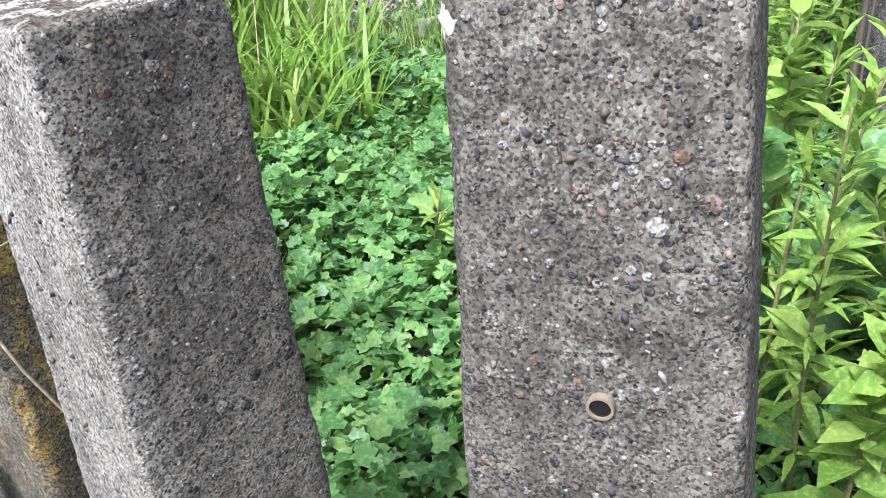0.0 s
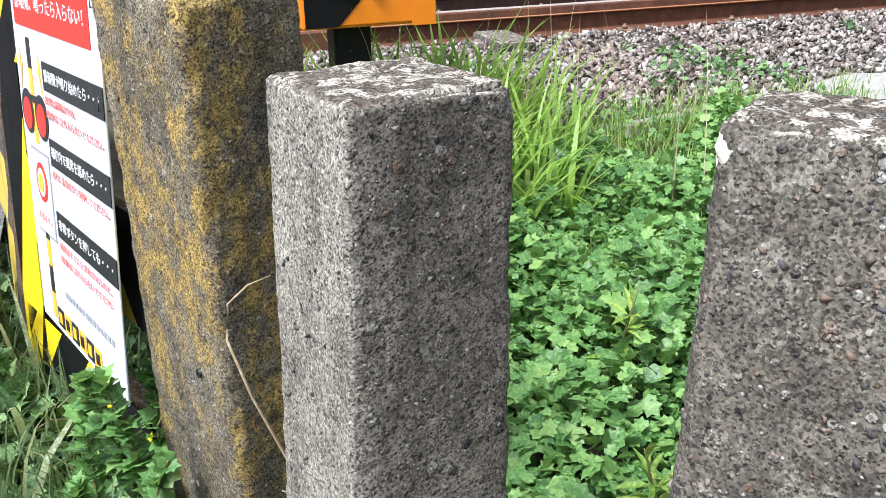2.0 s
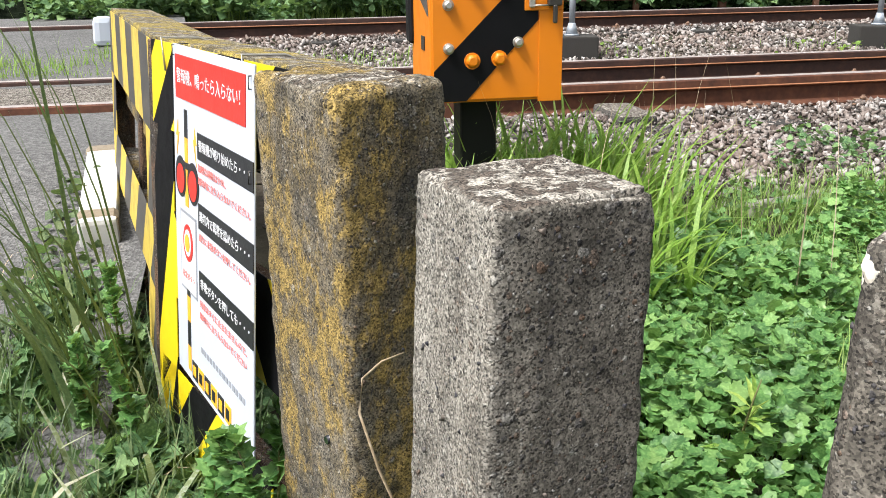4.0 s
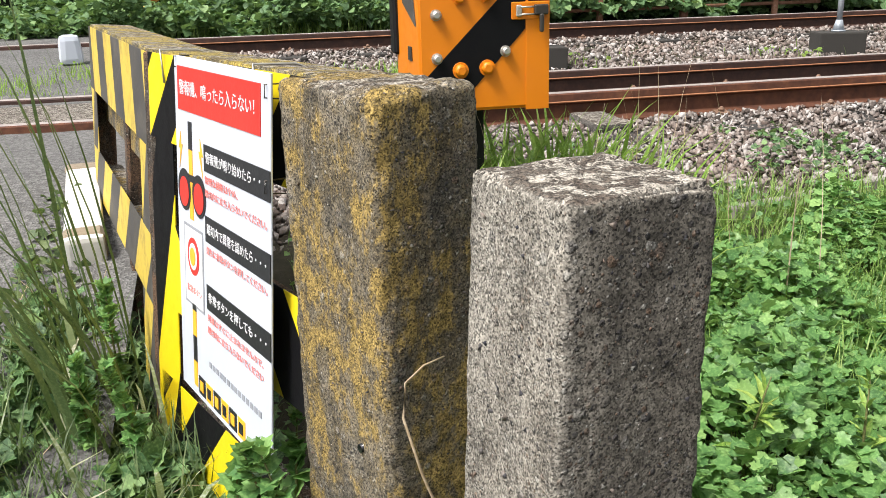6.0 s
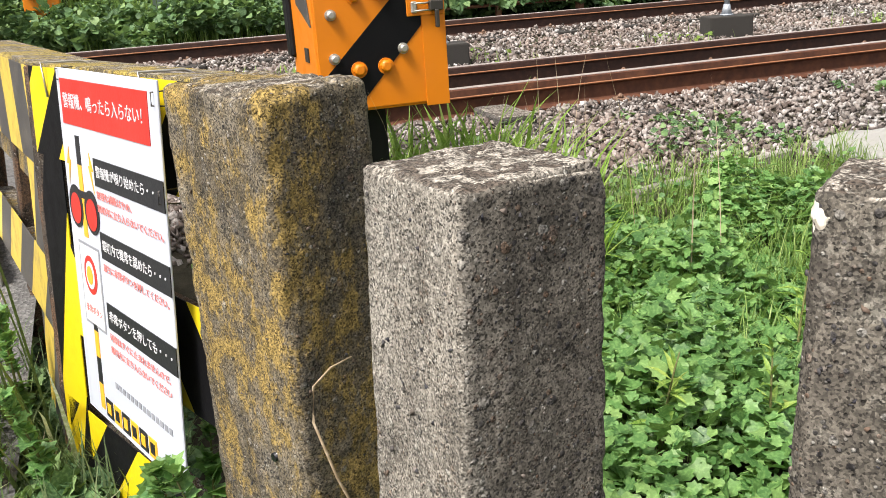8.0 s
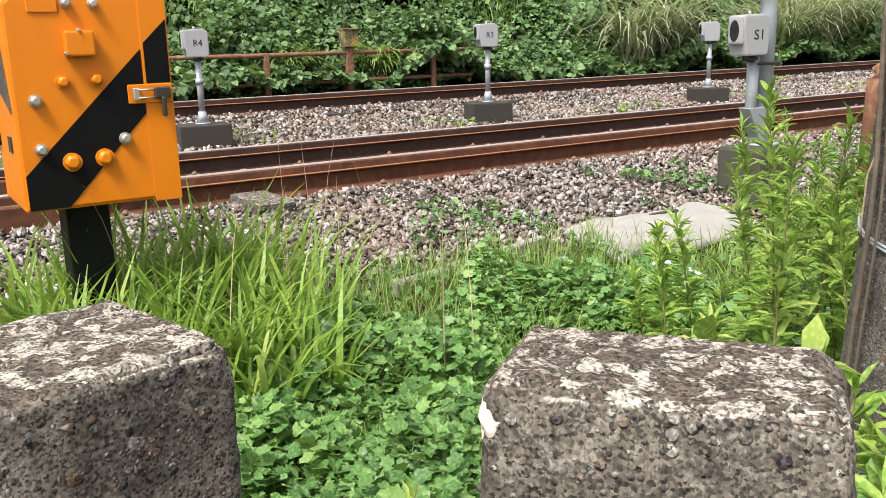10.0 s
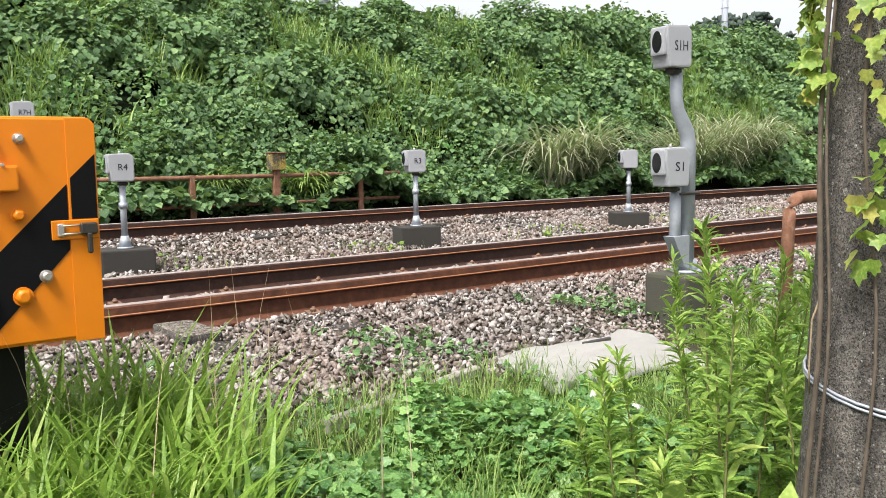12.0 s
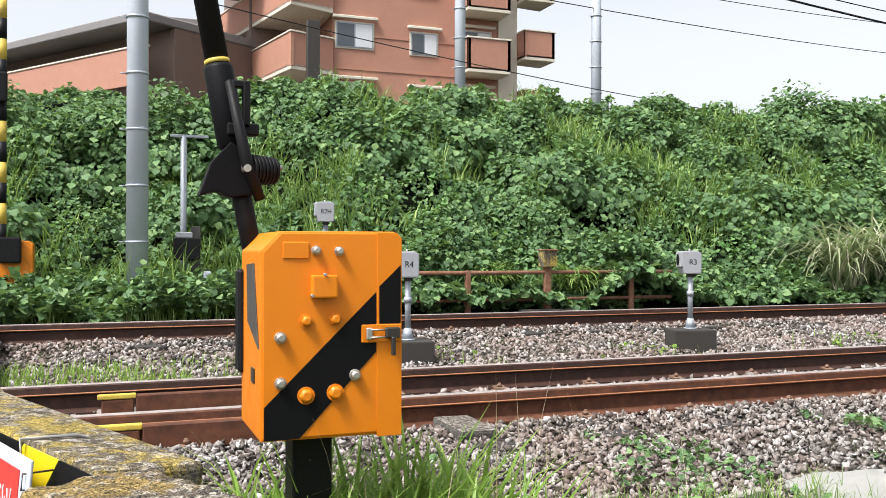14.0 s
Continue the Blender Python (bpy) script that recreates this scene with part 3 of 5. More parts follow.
# ---------------------------------------------------------------- ballast
def stone_form(seed):
    r = np.random.default_rng(seed)
    bm = bmesh.new()
    for p in r.standard_normal((8, 3)):
        bm.verts.new(Vector(p).normalized() * (0.36 + 0.26 * r.random()))
    got = bmesh.ops.convex_hull(bm, input=bm.verts[:])
    bmesh.ops.delete(bm, geom=[g for g in got["geom_interior"] if isinstance(g, bmesh.types.BMVert)], context="VERTS")
    bmesh.ops.triangulate(bm, faces=bm.faces[:])
    bm.verts.index_update()
    v = np.array([x.co[:] for x in bm.verts])
    f = np.array([[x.index for x in q.verts] for q in bm.faces])
    bm.free()
    return v * np.array([1.25, 0.9, 0.68]), f


def ballast(name, label, n, x0, x1, y0, y1, size, skew=1.0, lift=0.012):
    root = empty(name, pose(0, 0, 0), label, "ballast", kind="stuff")
    for s in range(6):
        m = n // 6
        u = rng.random(m) ** skew
        x, y = x0 + (x1 - x0) * u, y0 + (y1 - y0) * rng.random(m)
        edge = np.clip((y - (-1.45 + 0.16 * wave(x, x * 0, 1.3))) / 0.35, 0, 1)
        keep = (rng.random(m) < 0.08 + edge) & ~((x < road_edge(y)) & (y < 5))
        x, y = x[keep], y[keep]
        z = ground_z(x, y) + lift * (rng.random(len(x)) * 2 - 0.3)
        near_rail = np.minimum(np.abs(y + 0.16), np.abs(y - 3.3))
        z += 0.02 * np.exp(-(near_rail / 0.2) ** 2)
        sc = size * (0.55 + 0.9 * rng.random(len(x)) ** 1.6)
        v, f = stone_form(s + 3)
        scatter("stones", v, f, np.stack([x, y, z], -1), turns(*(6.28 * rng.random((3, len(x))))), sc, M["ballast"], root)


ballast("ballast_shoulder", "grey-brown crushed stone on the track shoulder", 26000, -4.7, 3.5, -1.55, -0.07, 0.036, 1.25)
ballast("ballast_shoulder", "grey-brown crushed stone further along the shoulder", 3000, 3.5, 16, -1.3, -0.07, 0.07)
ballast("ballast_bed", "reddish-grey crushed stone between the two tracks", 30000, -6.5, 9, 1.16, 3.46, 0.043)
ballast("ballast_bed", "reddish-grey crushed stone in the distance", 5000, 9, 32, 1.16, 3.46, 0.085)
ballast("ballast_bed", "dark crushed stone inside the first track", 5000, -4.8, 6, 0.1, 1.0, 0.055, 1.0, 0.004)


# ---------------------------------------------------------------- concrete posts
def rounded_post(w, d, h, r, n, rough, lean=(0, 0), chip=0.0, seed=0.0, taper=0.0, taper_r=0.0):
    """A worn square post: rounded edges, uneven faces, broken rim. Base at z = 0, faces at 0..w and 0..d."""
    bm = bmesh.new()
    nu, nv, nh = max(4, int(w / n)), max(4, int(d / n)), int(h / n)
    def sheet(fn, a, b):
        g = [[bm.verts.new(fn(i / a, j / b)) for j in range(b + 1)] for i in range(a + 1)]
        for i in range(a):
            for j in range(b):
                bm.faces.new((g[i][j], g[i + 1][j], g[i + 1][j + 1], g[i][j + 1]))
    sheet(lambda s, t: (w * s, 0, h * t), nu, nh)
    sheet(lambda s, t: (w * (1 - s), d, h * t), nu, nh)
    sheet(lambda s, t: (0, d * (1 - s), h * t), nv, nh)
    sheet(lambda s, t: (w, d * s, h * t), nv, nh)
    sheet(lambda s, t: (w * s, d * t, h), nu, nv)
    bmesh.ops.remove_doubles(bm, verts=bm.verts[:], dist=1e-5)
    o = Vector((seed * 3.1, seed * 1.7, seed))
    for v in bm.verts:
        p = v.co.copy()
        q = Vector((min(max(p.x, r), w - r), min(max(p.y, r), d - r), min(p.z, h - r)))
        away = p - q
        nrm = away.normalized() if away.length > 1e-6 else Vector((0, 0, 1))
        s = q + nrm * min(away.length, r) if away.length > r else p
        corner = sum(1 for k in (p.x < r, p.x > w - r, p.y < r, p.y > d - r, p.z > h - r) if k)
        dn = noise.noise((p + o) * 14) * 0.5 + noise.noise((p + o) * 42) * 0.4 + noise.noise((p + o) * 120) * 0.35 + noise.noise((p + o) * 260) * 0.25
        big = max(0, noise.noise((p + o) * 24)) if corner >= 2 else 0
        s += nrm * (rough * dn - big * chip * (1.6 if p.z > h - 2 * r else 1.0))
        if p.z > h - 1e-4:
            s.z -= 0.006 * abs(noise.noise((p + o) * 30)) + 0.02 * max(0, noise.noise((p + o) * 7)) * chip * 20
        if taper_r:
            s.x += taper_r * (h - 0.2 - p.z) * p.x / w
        if taper:
            s.x -= taper * (h - 0.05 - p.z) * (1 - p.x / w)
        v.co = (s.x + lean[0] * p.z, s.y + lean[1] * p.z, s.z)
    for f in bm.faces:
        f.smooth = True
    return bm


def pebbles(parent, n, w, d, h, seed, size=0.007, lean=0.0, taper=0.0):
    """Small stones of the aggregate, sunk into the two near faces and the top."""
    r = np.random.default_rng(seed)
    v, f = stone_form(seed)
    a, b, c = r.random((3, n))
    face = r.random(n)
    top, front = face > 0.9, face < 0.55
    m_ = 0.012
    x = np.where(front | top, m_ + (w - 2 * m_) * a, 0.0)
    y = np.where(front, 0.0, m_ + (d - 2 * m_) * c)
    z = np.where(top, h - 0.004, 0.35 + (h - 0.37) * b ** 0.7)
    x = x - taper * (h - 0.05 - z) * (1 - x / w)
    sc = size * (0.35 + 1.2 * r.random(n) ** 4)
    pos = np.stack([x, y + lean * z + np.where(front, 0.12 * sc, 0), z], -1)
    ob = scatter("aggregate", v, f, pos, turns(*(6.28 * r.random((3, n)))), sc, M["ballast_dark"], parent, "rounded dark and pale pebbles in the concrete", True)
    return tagged(ob, kind="stuff")


k = Mat("pebble_aggregate")
isl = k.n("ShaderNodeNewGeometry").outputs["Random Per Island"]
M["ballast_dark"] = k.done(k.ramp(isl, [(0.0, (0.02, 0.02, 0.028)), (0.45, (0.05, 0.047, 0.05)), (0.65, (0.1, 0.085, 0.07)), (0.85, (0.13, 0.085, 0.06)), (1.0, (0.24, 0.22, 0.2))]), 0.7, 0.0, k.bump(k.noise(300, 3), 0.3, 0.002), 0.4)

# short post: N is its near corner
SHORT_Z0 = -0.5
sp = empty("concrete_post", pose(-4.476, -3.674, SHORT_Z0, 0, 0, 14), "short square weathered grey concrete post, worn rim", "post", "concrete posts by the crossing")
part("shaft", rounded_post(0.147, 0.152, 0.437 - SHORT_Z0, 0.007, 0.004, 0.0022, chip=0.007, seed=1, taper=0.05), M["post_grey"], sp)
pebbles(sp, 420, 0.15, 0.152, 0.937, 5, 0.0058, 0.0, 0.05)

tp = empty("concrete_post", pose(-4.568, -3.352, -0.5, 0, 0, 24), "tall square concrete post with ochre lichen", "post", "concrete posts by the crossing")
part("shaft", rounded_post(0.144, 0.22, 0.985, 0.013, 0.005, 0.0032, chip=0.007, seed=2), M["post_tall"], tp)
pebbles(tp, 260, 0.15, 0.22, 0.985, 6, 0.006)
# black plug set on the face to paint the shade inside a drilled hole
part("drain_hole_shade", tubed([(-0.004, 0.062, 0.545), (0.03, 0.062, 0.545)], 0.0055, 12), M["lens"], tp, "small black plug standing for the shade of a drilled hole")

wide_m = Matrix.Translation((-4.335, -3.838, -0.5)) @ Matrix.Rotation(radians(-53), 4, "Z")
wp = empty("concrete_post", wide_m, "broad pebbly grey concrete post leaning back, chipped corner", "post", "concrete posts by the crossing")
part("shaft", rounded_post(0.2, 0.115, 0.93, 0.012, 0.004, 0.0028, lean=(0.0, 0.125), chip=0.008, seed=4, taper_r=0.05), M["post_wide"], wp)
pebbles(wp, 520, 0.2, 0.115, 0.925, 8, 0.0078, 0.125)
# solid black plug: the shaft is uncut, so the hole's shade is its colour
bm = tubed([(0.108, 0.0768, 0.648), (0.108, 0.12, 0.648)], 0.0082, 20)
part("pipe_hole_shade", bm, M["lens"], wp, "black plug standing for the shade in a drilled hole")
bm = bmesh.new()
prev = None
for a in range(24):
    t = 2 * math.pi * a / 24
    ring = [bm.verts.new((0.108 + rr * math.cos(t), yy, 0.648 + rr * math.sin(t))) for rr, yy in ((0.0078, 0.1), (0.0078, 0.0752), (0.0098, 0.0752), (0.0098, 0.1))]
    if prev:
        for q in range(3):
            bm.faces.new((prev[q], ring[q], ring[q + 1], prev[q + 1]))
    else:
        start = ring
    prev = ring
for q in range(3):
    bm.faces.new((prev[q], start[q], start[q + 1], prev[q + 1]))
part("pipe_rim", bm, M["pipe_tan"], wp, "tan plastic pipe end set in the hole")
bm = bmesh.new()
bmesh.ops.create_icosphere(bm, subdivisions=3, radius=0.5)
for v in bm.verts:
    v.co = Vector((v.co.x * 0.02, v.co.y * 0.02, v.co.z * 0.036)) * (1 + 0.25 * noise.noise(v.co * 5))
ob = part("chip_scar", bm, M["cream"], wp, "fresh white broken corner")
ob.matrix_basis = pose(0.0095, 0.1225, 0.902, 0, -14, 0)

# curled dry stem on the tall post
bm = tubed([(-4.43, -3.44, -0.32), (-4.452, -3.435, -0.15), (-4.475, -3.432, -0.02), (-4.51, -3.43, 0.08), (-4.528, -3.428, 0.15), (-4.522, -3.418, 0.185), (-4.5, -3.408, 0.198), (-4.474, -3.395, 0.2)], [0.0022, 0.002, 0.002, 0.0018, 0.0016, 0.0014, 0.0012, 0.0008], 6)
tube(bm, [(-4.475, -3.432, -0.02), (-4.462, -3.43, 0.0), (-4.458, -3.43, 0.03)], [0.0014, 0.0012, 0.0006], 6)
tube(bm, [(-4.465, -3.433, -0.06), (-4.49, -3.432, -0.045)], [0.0012, 0.0006], 6)
for v in bm.verts:
    v.co.x -= 0.035
tagged(part("dry_stem", bm, M["straw"], None), "curled pale dry weed stem against the post", "stem")
bm = tubed([(-3.97, -3.62, -0.42), (-3.78, -3.45, -0.12), (-3.74, -3.41, -0.02), (-3.7, -3.42, -0.08), (-3.66, -3.43, -0.2)], [0.0024, 0.002, 0.0018, 0.0016, 0.0008], 6)
tagged(part("dry_stem", bm, M["straw"], None), "bent pale straw standing among weeds", "stem")


# ---------------------------------------------------------------- striped fence with its notice
def frame_of(p, q):
    """Pose at p with x towards q and y to its left (level)."""
    a = math.atan2(q[1] - p[1], q[0] - p[0])
    return Matrix.Translation((p[0], p[1], p[2])) @ Matrix.Rotation(a, 4, "Z"), math.hypot(q[0] - p[0], q[1] - p[1])


def stripes(root, u0, u1, v0, v1, y, pitch, slope, yellow, black, phase=0.0):
    """Slanting bands, each a plate of its own, cut to the rectangle."""
    def cut(poly, a, b, c):
        out = []
        for i in range(len(poly)):
            p, q = poly[i], poly[(i + 1) % len(poly)]
            dp, dq = a * p[0] + b * p[1] - c, a * q[0] + b * q[1] - c
            if dp <= 0:
                out.append(p)
            if dp * dq < 0:
                t = dp / (dp - dq)
                out.append((p[0] + t * (q[0] - p[0]), p[1] + t * (q[1] - p[1])))
        return out
    lo = u0 + min(0, slope * (v1 - v0)) - pitch * 2 + phase
    i = 0
    while lo + i * pitch < u1 + abs(slope * (v1 - v0)) + pitch:
        a = lo + i * pitch
        s = slope
        poly = [(a - s * 5, v0 - 5), (a + pitch - s * 5, v0 - 5), (a + pitch + s * 5, v0 + 5), (a + s * 5, v0 + 5)]
        for args in ((-1, 0, -u0), (1, 0, u1), (0, -1, -v0), (0, 1, v1)):
            poly = cut(poly, *args) if len(poly) > 2 else []
        if len(poly) > 2:
            part("yellow_stripe" if i % 2 else "black_stripe", prism(poly, "y", y - 0.002, y), yellow if i % 2 else black, root)
        i += 1


ZF = 0.472
TILT = Matrix.Translation((0, 0, ZF)) @ Matrix.Rotation(radians(-5), 4, "X") @ Matrix.Translation((0, 0, -ZF))
# panel with the notice: from the tall post to the corner post
A, C, D = (-4.576, -3.08, 0.0), (-4.866, -2.386, 0.0), (-5.146, -1.16, 0.0)
mp, lp = frame_of(C, A)
fence1 = empty("striped_fence", mp @ TILT, "yellow and black striped steel fence, weathered wooden top", "fence", "striped fences at the crossing")
part("top_board", boxed(-0.02, lp - 0.02, 0.0, 0.13, ZF - 0.03, ZF, 0.008, 2), M["top_board"], fence1, "lichen-covered board with flaking yellow paint")
part("corner_post", boxed(-0.045, 0.0, 0.0, 0.06, -0.6, ZF - 0.005, 0.006, 1), M["old_rust"], fence1, "dark rusted corner post")
part("back_rail", boxed(0.0, lp, 0.03, 0.07, 0.02, 0.1, 0.006, 1), M["old_rust"], fence1)
part("back_rail", boxed(0.0, lp - 0.1, 0.03, 0.07, -0.32, -0.24, 0.006, 1), M["old_rust"], fence1)
part("end_post", boxed(lp - 0.06, lp, 0.03, 0.09, -0.6, ZF - 0.03, 0.006, 1), M["old_rust"], fence1)
stripes(fence1, 0.0, lp, 0.3, ZF - 0.006, -0.002, 0.12, 0.9, M["yellow"], M["black_film"])
stripes(fence1, 0.0, 0.13, -0.4, 0.3, -0.002, 0.13, 0.35, M["yellow"], M["black_film"], 0.05)
stripes(fence1, 0.13, lp, -0.04, 0.14, -0.002, 0.16, -0.9, M["yellow"], M["black_film"])
stripes(fence1, 0.02, lp - 0.12, -0.36, -0.2, -0.002, 0.14, 0.9, M["yellow"], M["black_film"], 0.06)
part("tie_wire", tubed([(0.1, -0.006, ZF - 0.06), (0.1, -0.012, ZF + 0.002), (0.1, 0.06, ZF + 0.004), (0.1, 0.13, ZF - 0.02)], 0.0022, 6), M["steel"], fence1)
part("tie_wire", tubed([(0.52, -0.006, ZF - 0.04), (0.52, -0.012, ZF + 0.002), (0.52, 0.06, ZF + 0.004), (0.52, 0.13, ZF - 0.02)], 0.0022, 6), M["steel"], fence1)

mq, lq = frame_of(D, C)
fence2 = empty("striped_fence", mq @ TILT, "worn yellow and grey striped fence beside the road", "fence", "striped fences at the crossing")
part("top_board", boxed(-0.03, lq - 0.02, 0.0, 0.13, ZF - 0.03, ZF, 0.008, 2), M["top_board"], fence2, "lichen-covered board with flaking yellow paint")
part("end_post", boxed(-0.03, 0.03, 0.0, 0.06, -0.5, ZF - 0.03, 0.006, 1), M["old_rust"], fence2)
part("middle_post", boxed(lq * 0.5 - 0.03, lq * 0.5 + 0.03, 0.02, 0.08, -0.5, ZF - 0.03, 0.006, 1), M["old_rust"], fence2)
part("back_board", boxed(0.03, lq - 0.05, 0.03, 0.06, 0.17, 0.26, 0.005, 1), M["post_tall"], fence2)
part("lower_board", boxed(0.03, lq - 0.05, 0.02, 0.075, -0.1, 0.02, 0.005, 1), M["post_tall"], fence2)
stripes(fence2, -0.03, lq - 0.03, 0.27, ZF - 0.008, -0.002, 0.19, -0.35, M["yellow_old"], M["black_old"])
stripes(fence2, -0.03, lq - 0.03, -0.08, 0.08, -0.002, 0.19, 0.9, M["yellow_old"], M["black_old"])
stripes(fence2, -0.03, 0.13, 0.08, 0.27, -0.002, 0.12, 0.5, M["yellow_old"], M["black_old"])
stripes(fence2, lq - 0.16, lq - 0.03, 0.08, 0.27, -0.002, 0.12, 0.5, M["yellow_old"], M["black_old"])
stripes(fence2, lq - 0.2, lq - 0.03, -0.4, -0.08, -0.002, 0.12, 0.5, M["yellow_old"], M["black_old"])

# notice board, 45 x 60 cm and a strip
S0, S1 = (-4.808, -2.54, 0.0), (-4.652, -2.957, 0.0)
ms, ls = frame_of(S0, S1)
ms = ms @ TILT @ Matrix.Translation((0.036, -0.014, 0.471)) @ Matrix.Diagonal((0.98, 1, 0.765, 1)) @ Matrix.Translation((0, 0, -0.474))
sign = empty("notice_board", ms, "white safety notice with a red banner, wired to the fence", "sign")
W, TOP, BOT = ls, 0.474, -0.345
part("board", boxed(0, W, 0, 0.004, BOT, TOP, 0.0012, 1), M["white"], sign)
part("banner", boxed(0.02, W - 0.035, -0.0012, 0.0, 0.352, 0.452), M["red"], sign, "red banner")


def flat(u, v, d=-0.0017):
    return Matrix.Translation((u, d, v)) @ Matrix.Rotation(radians(90), 4, "X")


text("banner_text", "警報機、鳴ったら入らない！", 0.036, flat(0.21, 0.402), M["white_text"], sign, "white lettering", W * 0.8)
for i, (v, head, lines) in enumerate([(0.262, "警報機が鳴り始めたら・・・", ["無理な横断はやめ、", "踏切内に立ち入らないでください。"]), (0.10, "踏切内で異常を認めたら・・・", ["直ちに非常ボタンを押してください。"]), (-0.062, "非常ボタンを押しても・・・", ["列車はすぐに止まれませんので、", "踏切内に立ち入らないでください"])]):
    part("caption_bar", boxed(0.155, W, -0.0012, 0.0, v - 0.03, v + 0.03), M["ink"], sign, "black caption bar")
    text("caption_text", head, 0.027, flat(0.298, v), M["white_text"], sign, "white lettering", 0.265)
    for j, line in enumerate(lines):
        w = min(0.275, 0.0172 * len(line))
        text("body_text", line, 0.02, flat(0.16 + w / 2, v - 0.05 - 0.03 * j), M["pink"], sign, "red lettering", w)
for j in range(14):
    part("small_print", boxed(0.16 + 0.018 * j, 0.172 + 0.018 * j, -0.001, 0.0, -0.235, -0.221), M["ink_grey"], sign)
for j in range(6):
    part("letter_block", boxed(0.1 + 0.04 * j, 0.134 + 0.04 * j, -0.0012, 0.0, -0.33, -0.284), M["ink"] if j % 2 == 0 else M["amber"], sign)
    part("letter_mark", boxed(0.108 + 0.04 * j, 0.126 + 0.04 * j, -0.002, -0.0012, -0.32, -0.294), M["amber"] if j % 2 == 0 else M["ink"], sign)
# drawn crossing signal on the notice
for j in range(10):
    v1 = 0.33 - 0.065 * j
    if 2 <= j <= 5:
        continue
    part("drawn_mast", boxed(0.072, 0.092, -0.001, 0.0, v1 - 0.065, v1), M["ink"] if j % 2 == 0 else M["amber"], sign)
part("drawn_mast", boxed(0.072, 0.092, -0.001, 0.0, 0.1, 0.2), M["amber"], sign)


def disc(name, u, v, r0, r1, d, mat):
    part(name, prism([(u + r0 * math.cos(2 * math.pi * a / 28), v + r1 * math.sin(2 * math.pi * a / 28)) for a in range(28)], "y", d - 0.0006, d), mat, sign)


for u in (0.045, 0.125):
    disc("drawn_lamp_shade", u, 0.165, 0.036, 0.05, -0.0008, M["ink"])
    disc("drawn_lamp", u, 0.16, 0.026, 0.036, -0.0016, M["red"])
part("drawn_crossbar", boxed(0.05, 0.12, -0.0012, 0.0, 0.19, 0.207), M["ink"], sign)
part("drawn_button_case", boxed(0.035, 0.14, -0.0009, 0.0, -0.115, 0.085, 0.0004, 1), M["ink_grey"], sign)
part("drawn_button_face", boxed(0.04, 0.135, -0.0014, -0.0009, -0.108, 0.078), M["white_text"], sign)
disc("drawn_button_ring", 0.088, 0.012, 0.032, 0.046, -0.0016, M["red"])
disc("drawn_button", 0.088, 0.012, 0.022, 0.033, -0.0024, M["white_text"])
disc("drawn_button", 0.088, 0.012, 0.015, 0.022, -0.0032, M["amber"])
text("button_text", "非常ボタン", 0.02, flat(0.088, -0.075), M["pink"], sign, "red lettering", 0.08)
for u, s in ((0.03, -1), (0.135, 1)):
    part("drawn_flash", prism([(u, 0.3), (u + 0.014 * s, 0.26), (u + 0.004 * s, 0.26), (u + 0.012 * s, 0.21), (u - 0.008 * s, 0.27), (u, 0.27)], "y", -0.001, 0.0), M["amber"], sign)
for u, v in ((0.012, 0.46), (W - 0.012, 0.44), (W - 0.012, 0.26)):
    part("wire_tie", tubed([(u, 0.03, v + 0.015), (u, -0.004, v + 0.012), (u, -0.004, v - 0.012), (u, 0.03, v - 0.015)], 0.0016, 6), M["dark_steel"], sign)

# ---------------------------------------------------------------- crossing gate machine
BX, BY = -4.205, -1.807
gm = empty("gate_machine", pose(BX, BY, 0), "orange crossing gate machine with a black diagonal band", "gate machine")
w, h0, h1, dp = 0.378, 0.218, 0.755, 0.34
ht = h1 + 0.014
front = [(0.0, h0), (w, h0), (w, ht - 0.02), (w - 0.015, ht - 0.003), (0.05, ht - 0.004), (0.0, ht - 0.055)]
part("casing", prism(front, "y", 0.0, dp, 0.006), M["orange"], gm)
part("door_plate", prism([(0.006, h0 + 0.008), (w - 0.004, h0 + 0.008), (w - 0.004, ht - 0.024), (w - 0.018, ht - 0.009), (0.053, ht - 0.01), (0.006, ht - 0.06)], "y", -0.005, 0.0, 0.002), M["orange"], gm)
part("edge_plate", prism([(w - 0.068, h0 - 0.004), (w + 0.002, h0 - 0.004), (w + 0.002, ht - 0.02), (w - 0.012, ht - 0.006), (w - 0.068, ht - 0.006)], "y", -0.0085, -0.005, 0.0015), M["orange"], gm)
part("black_band", prism([(0.008, h0 + 0.005), (0.1, h0 + 0.005), (w - 0.07, h0 + 0.225), (w - 0.07, h0 + 0.385), (0.008, h0 + 0.09)], "y", -0.0072, -0.005), M["black_film"], gm, "matt black diagonal band")
part("black_band", prism([(w - 0.062, h0 + 0.3), (w - 0.002, h0 + 0.3), (w - 0.002, h0 + 0.457), (w - 0.062, h0 + 0.4)], "y", -0.0105, -0.0085), M["black_film"], gm, "matt black diagonal band")
part("side_flap", prism([(0.02, h0 + 0.24), (0.2, h0 + 0.3), (0.22, h1 - 0.08), (0.1, h1 - 0.075)], "x", -0.004, -0.001), M["black_old"], gm, "torn grey-black tape")
part("side_label", boxed(-0.004, 0.0, 0.09, 0.14, h0 + 0.14, h0 + 0.18, 0.001, 1), M["dark_steel"], gm)
part("name_plate", boxed(0.055, 0.125, -0.009, -0.005, h1 - 0.062, h1 - 0.018, 0.002, 1), M["orange"], gm)
bm = boxed(0.128, 0.196, -0.036, -0.005, h1 - 0.165, h1 - 0.105, 0.005, 2)
part("lock_box", bm, M["orange"], gm)
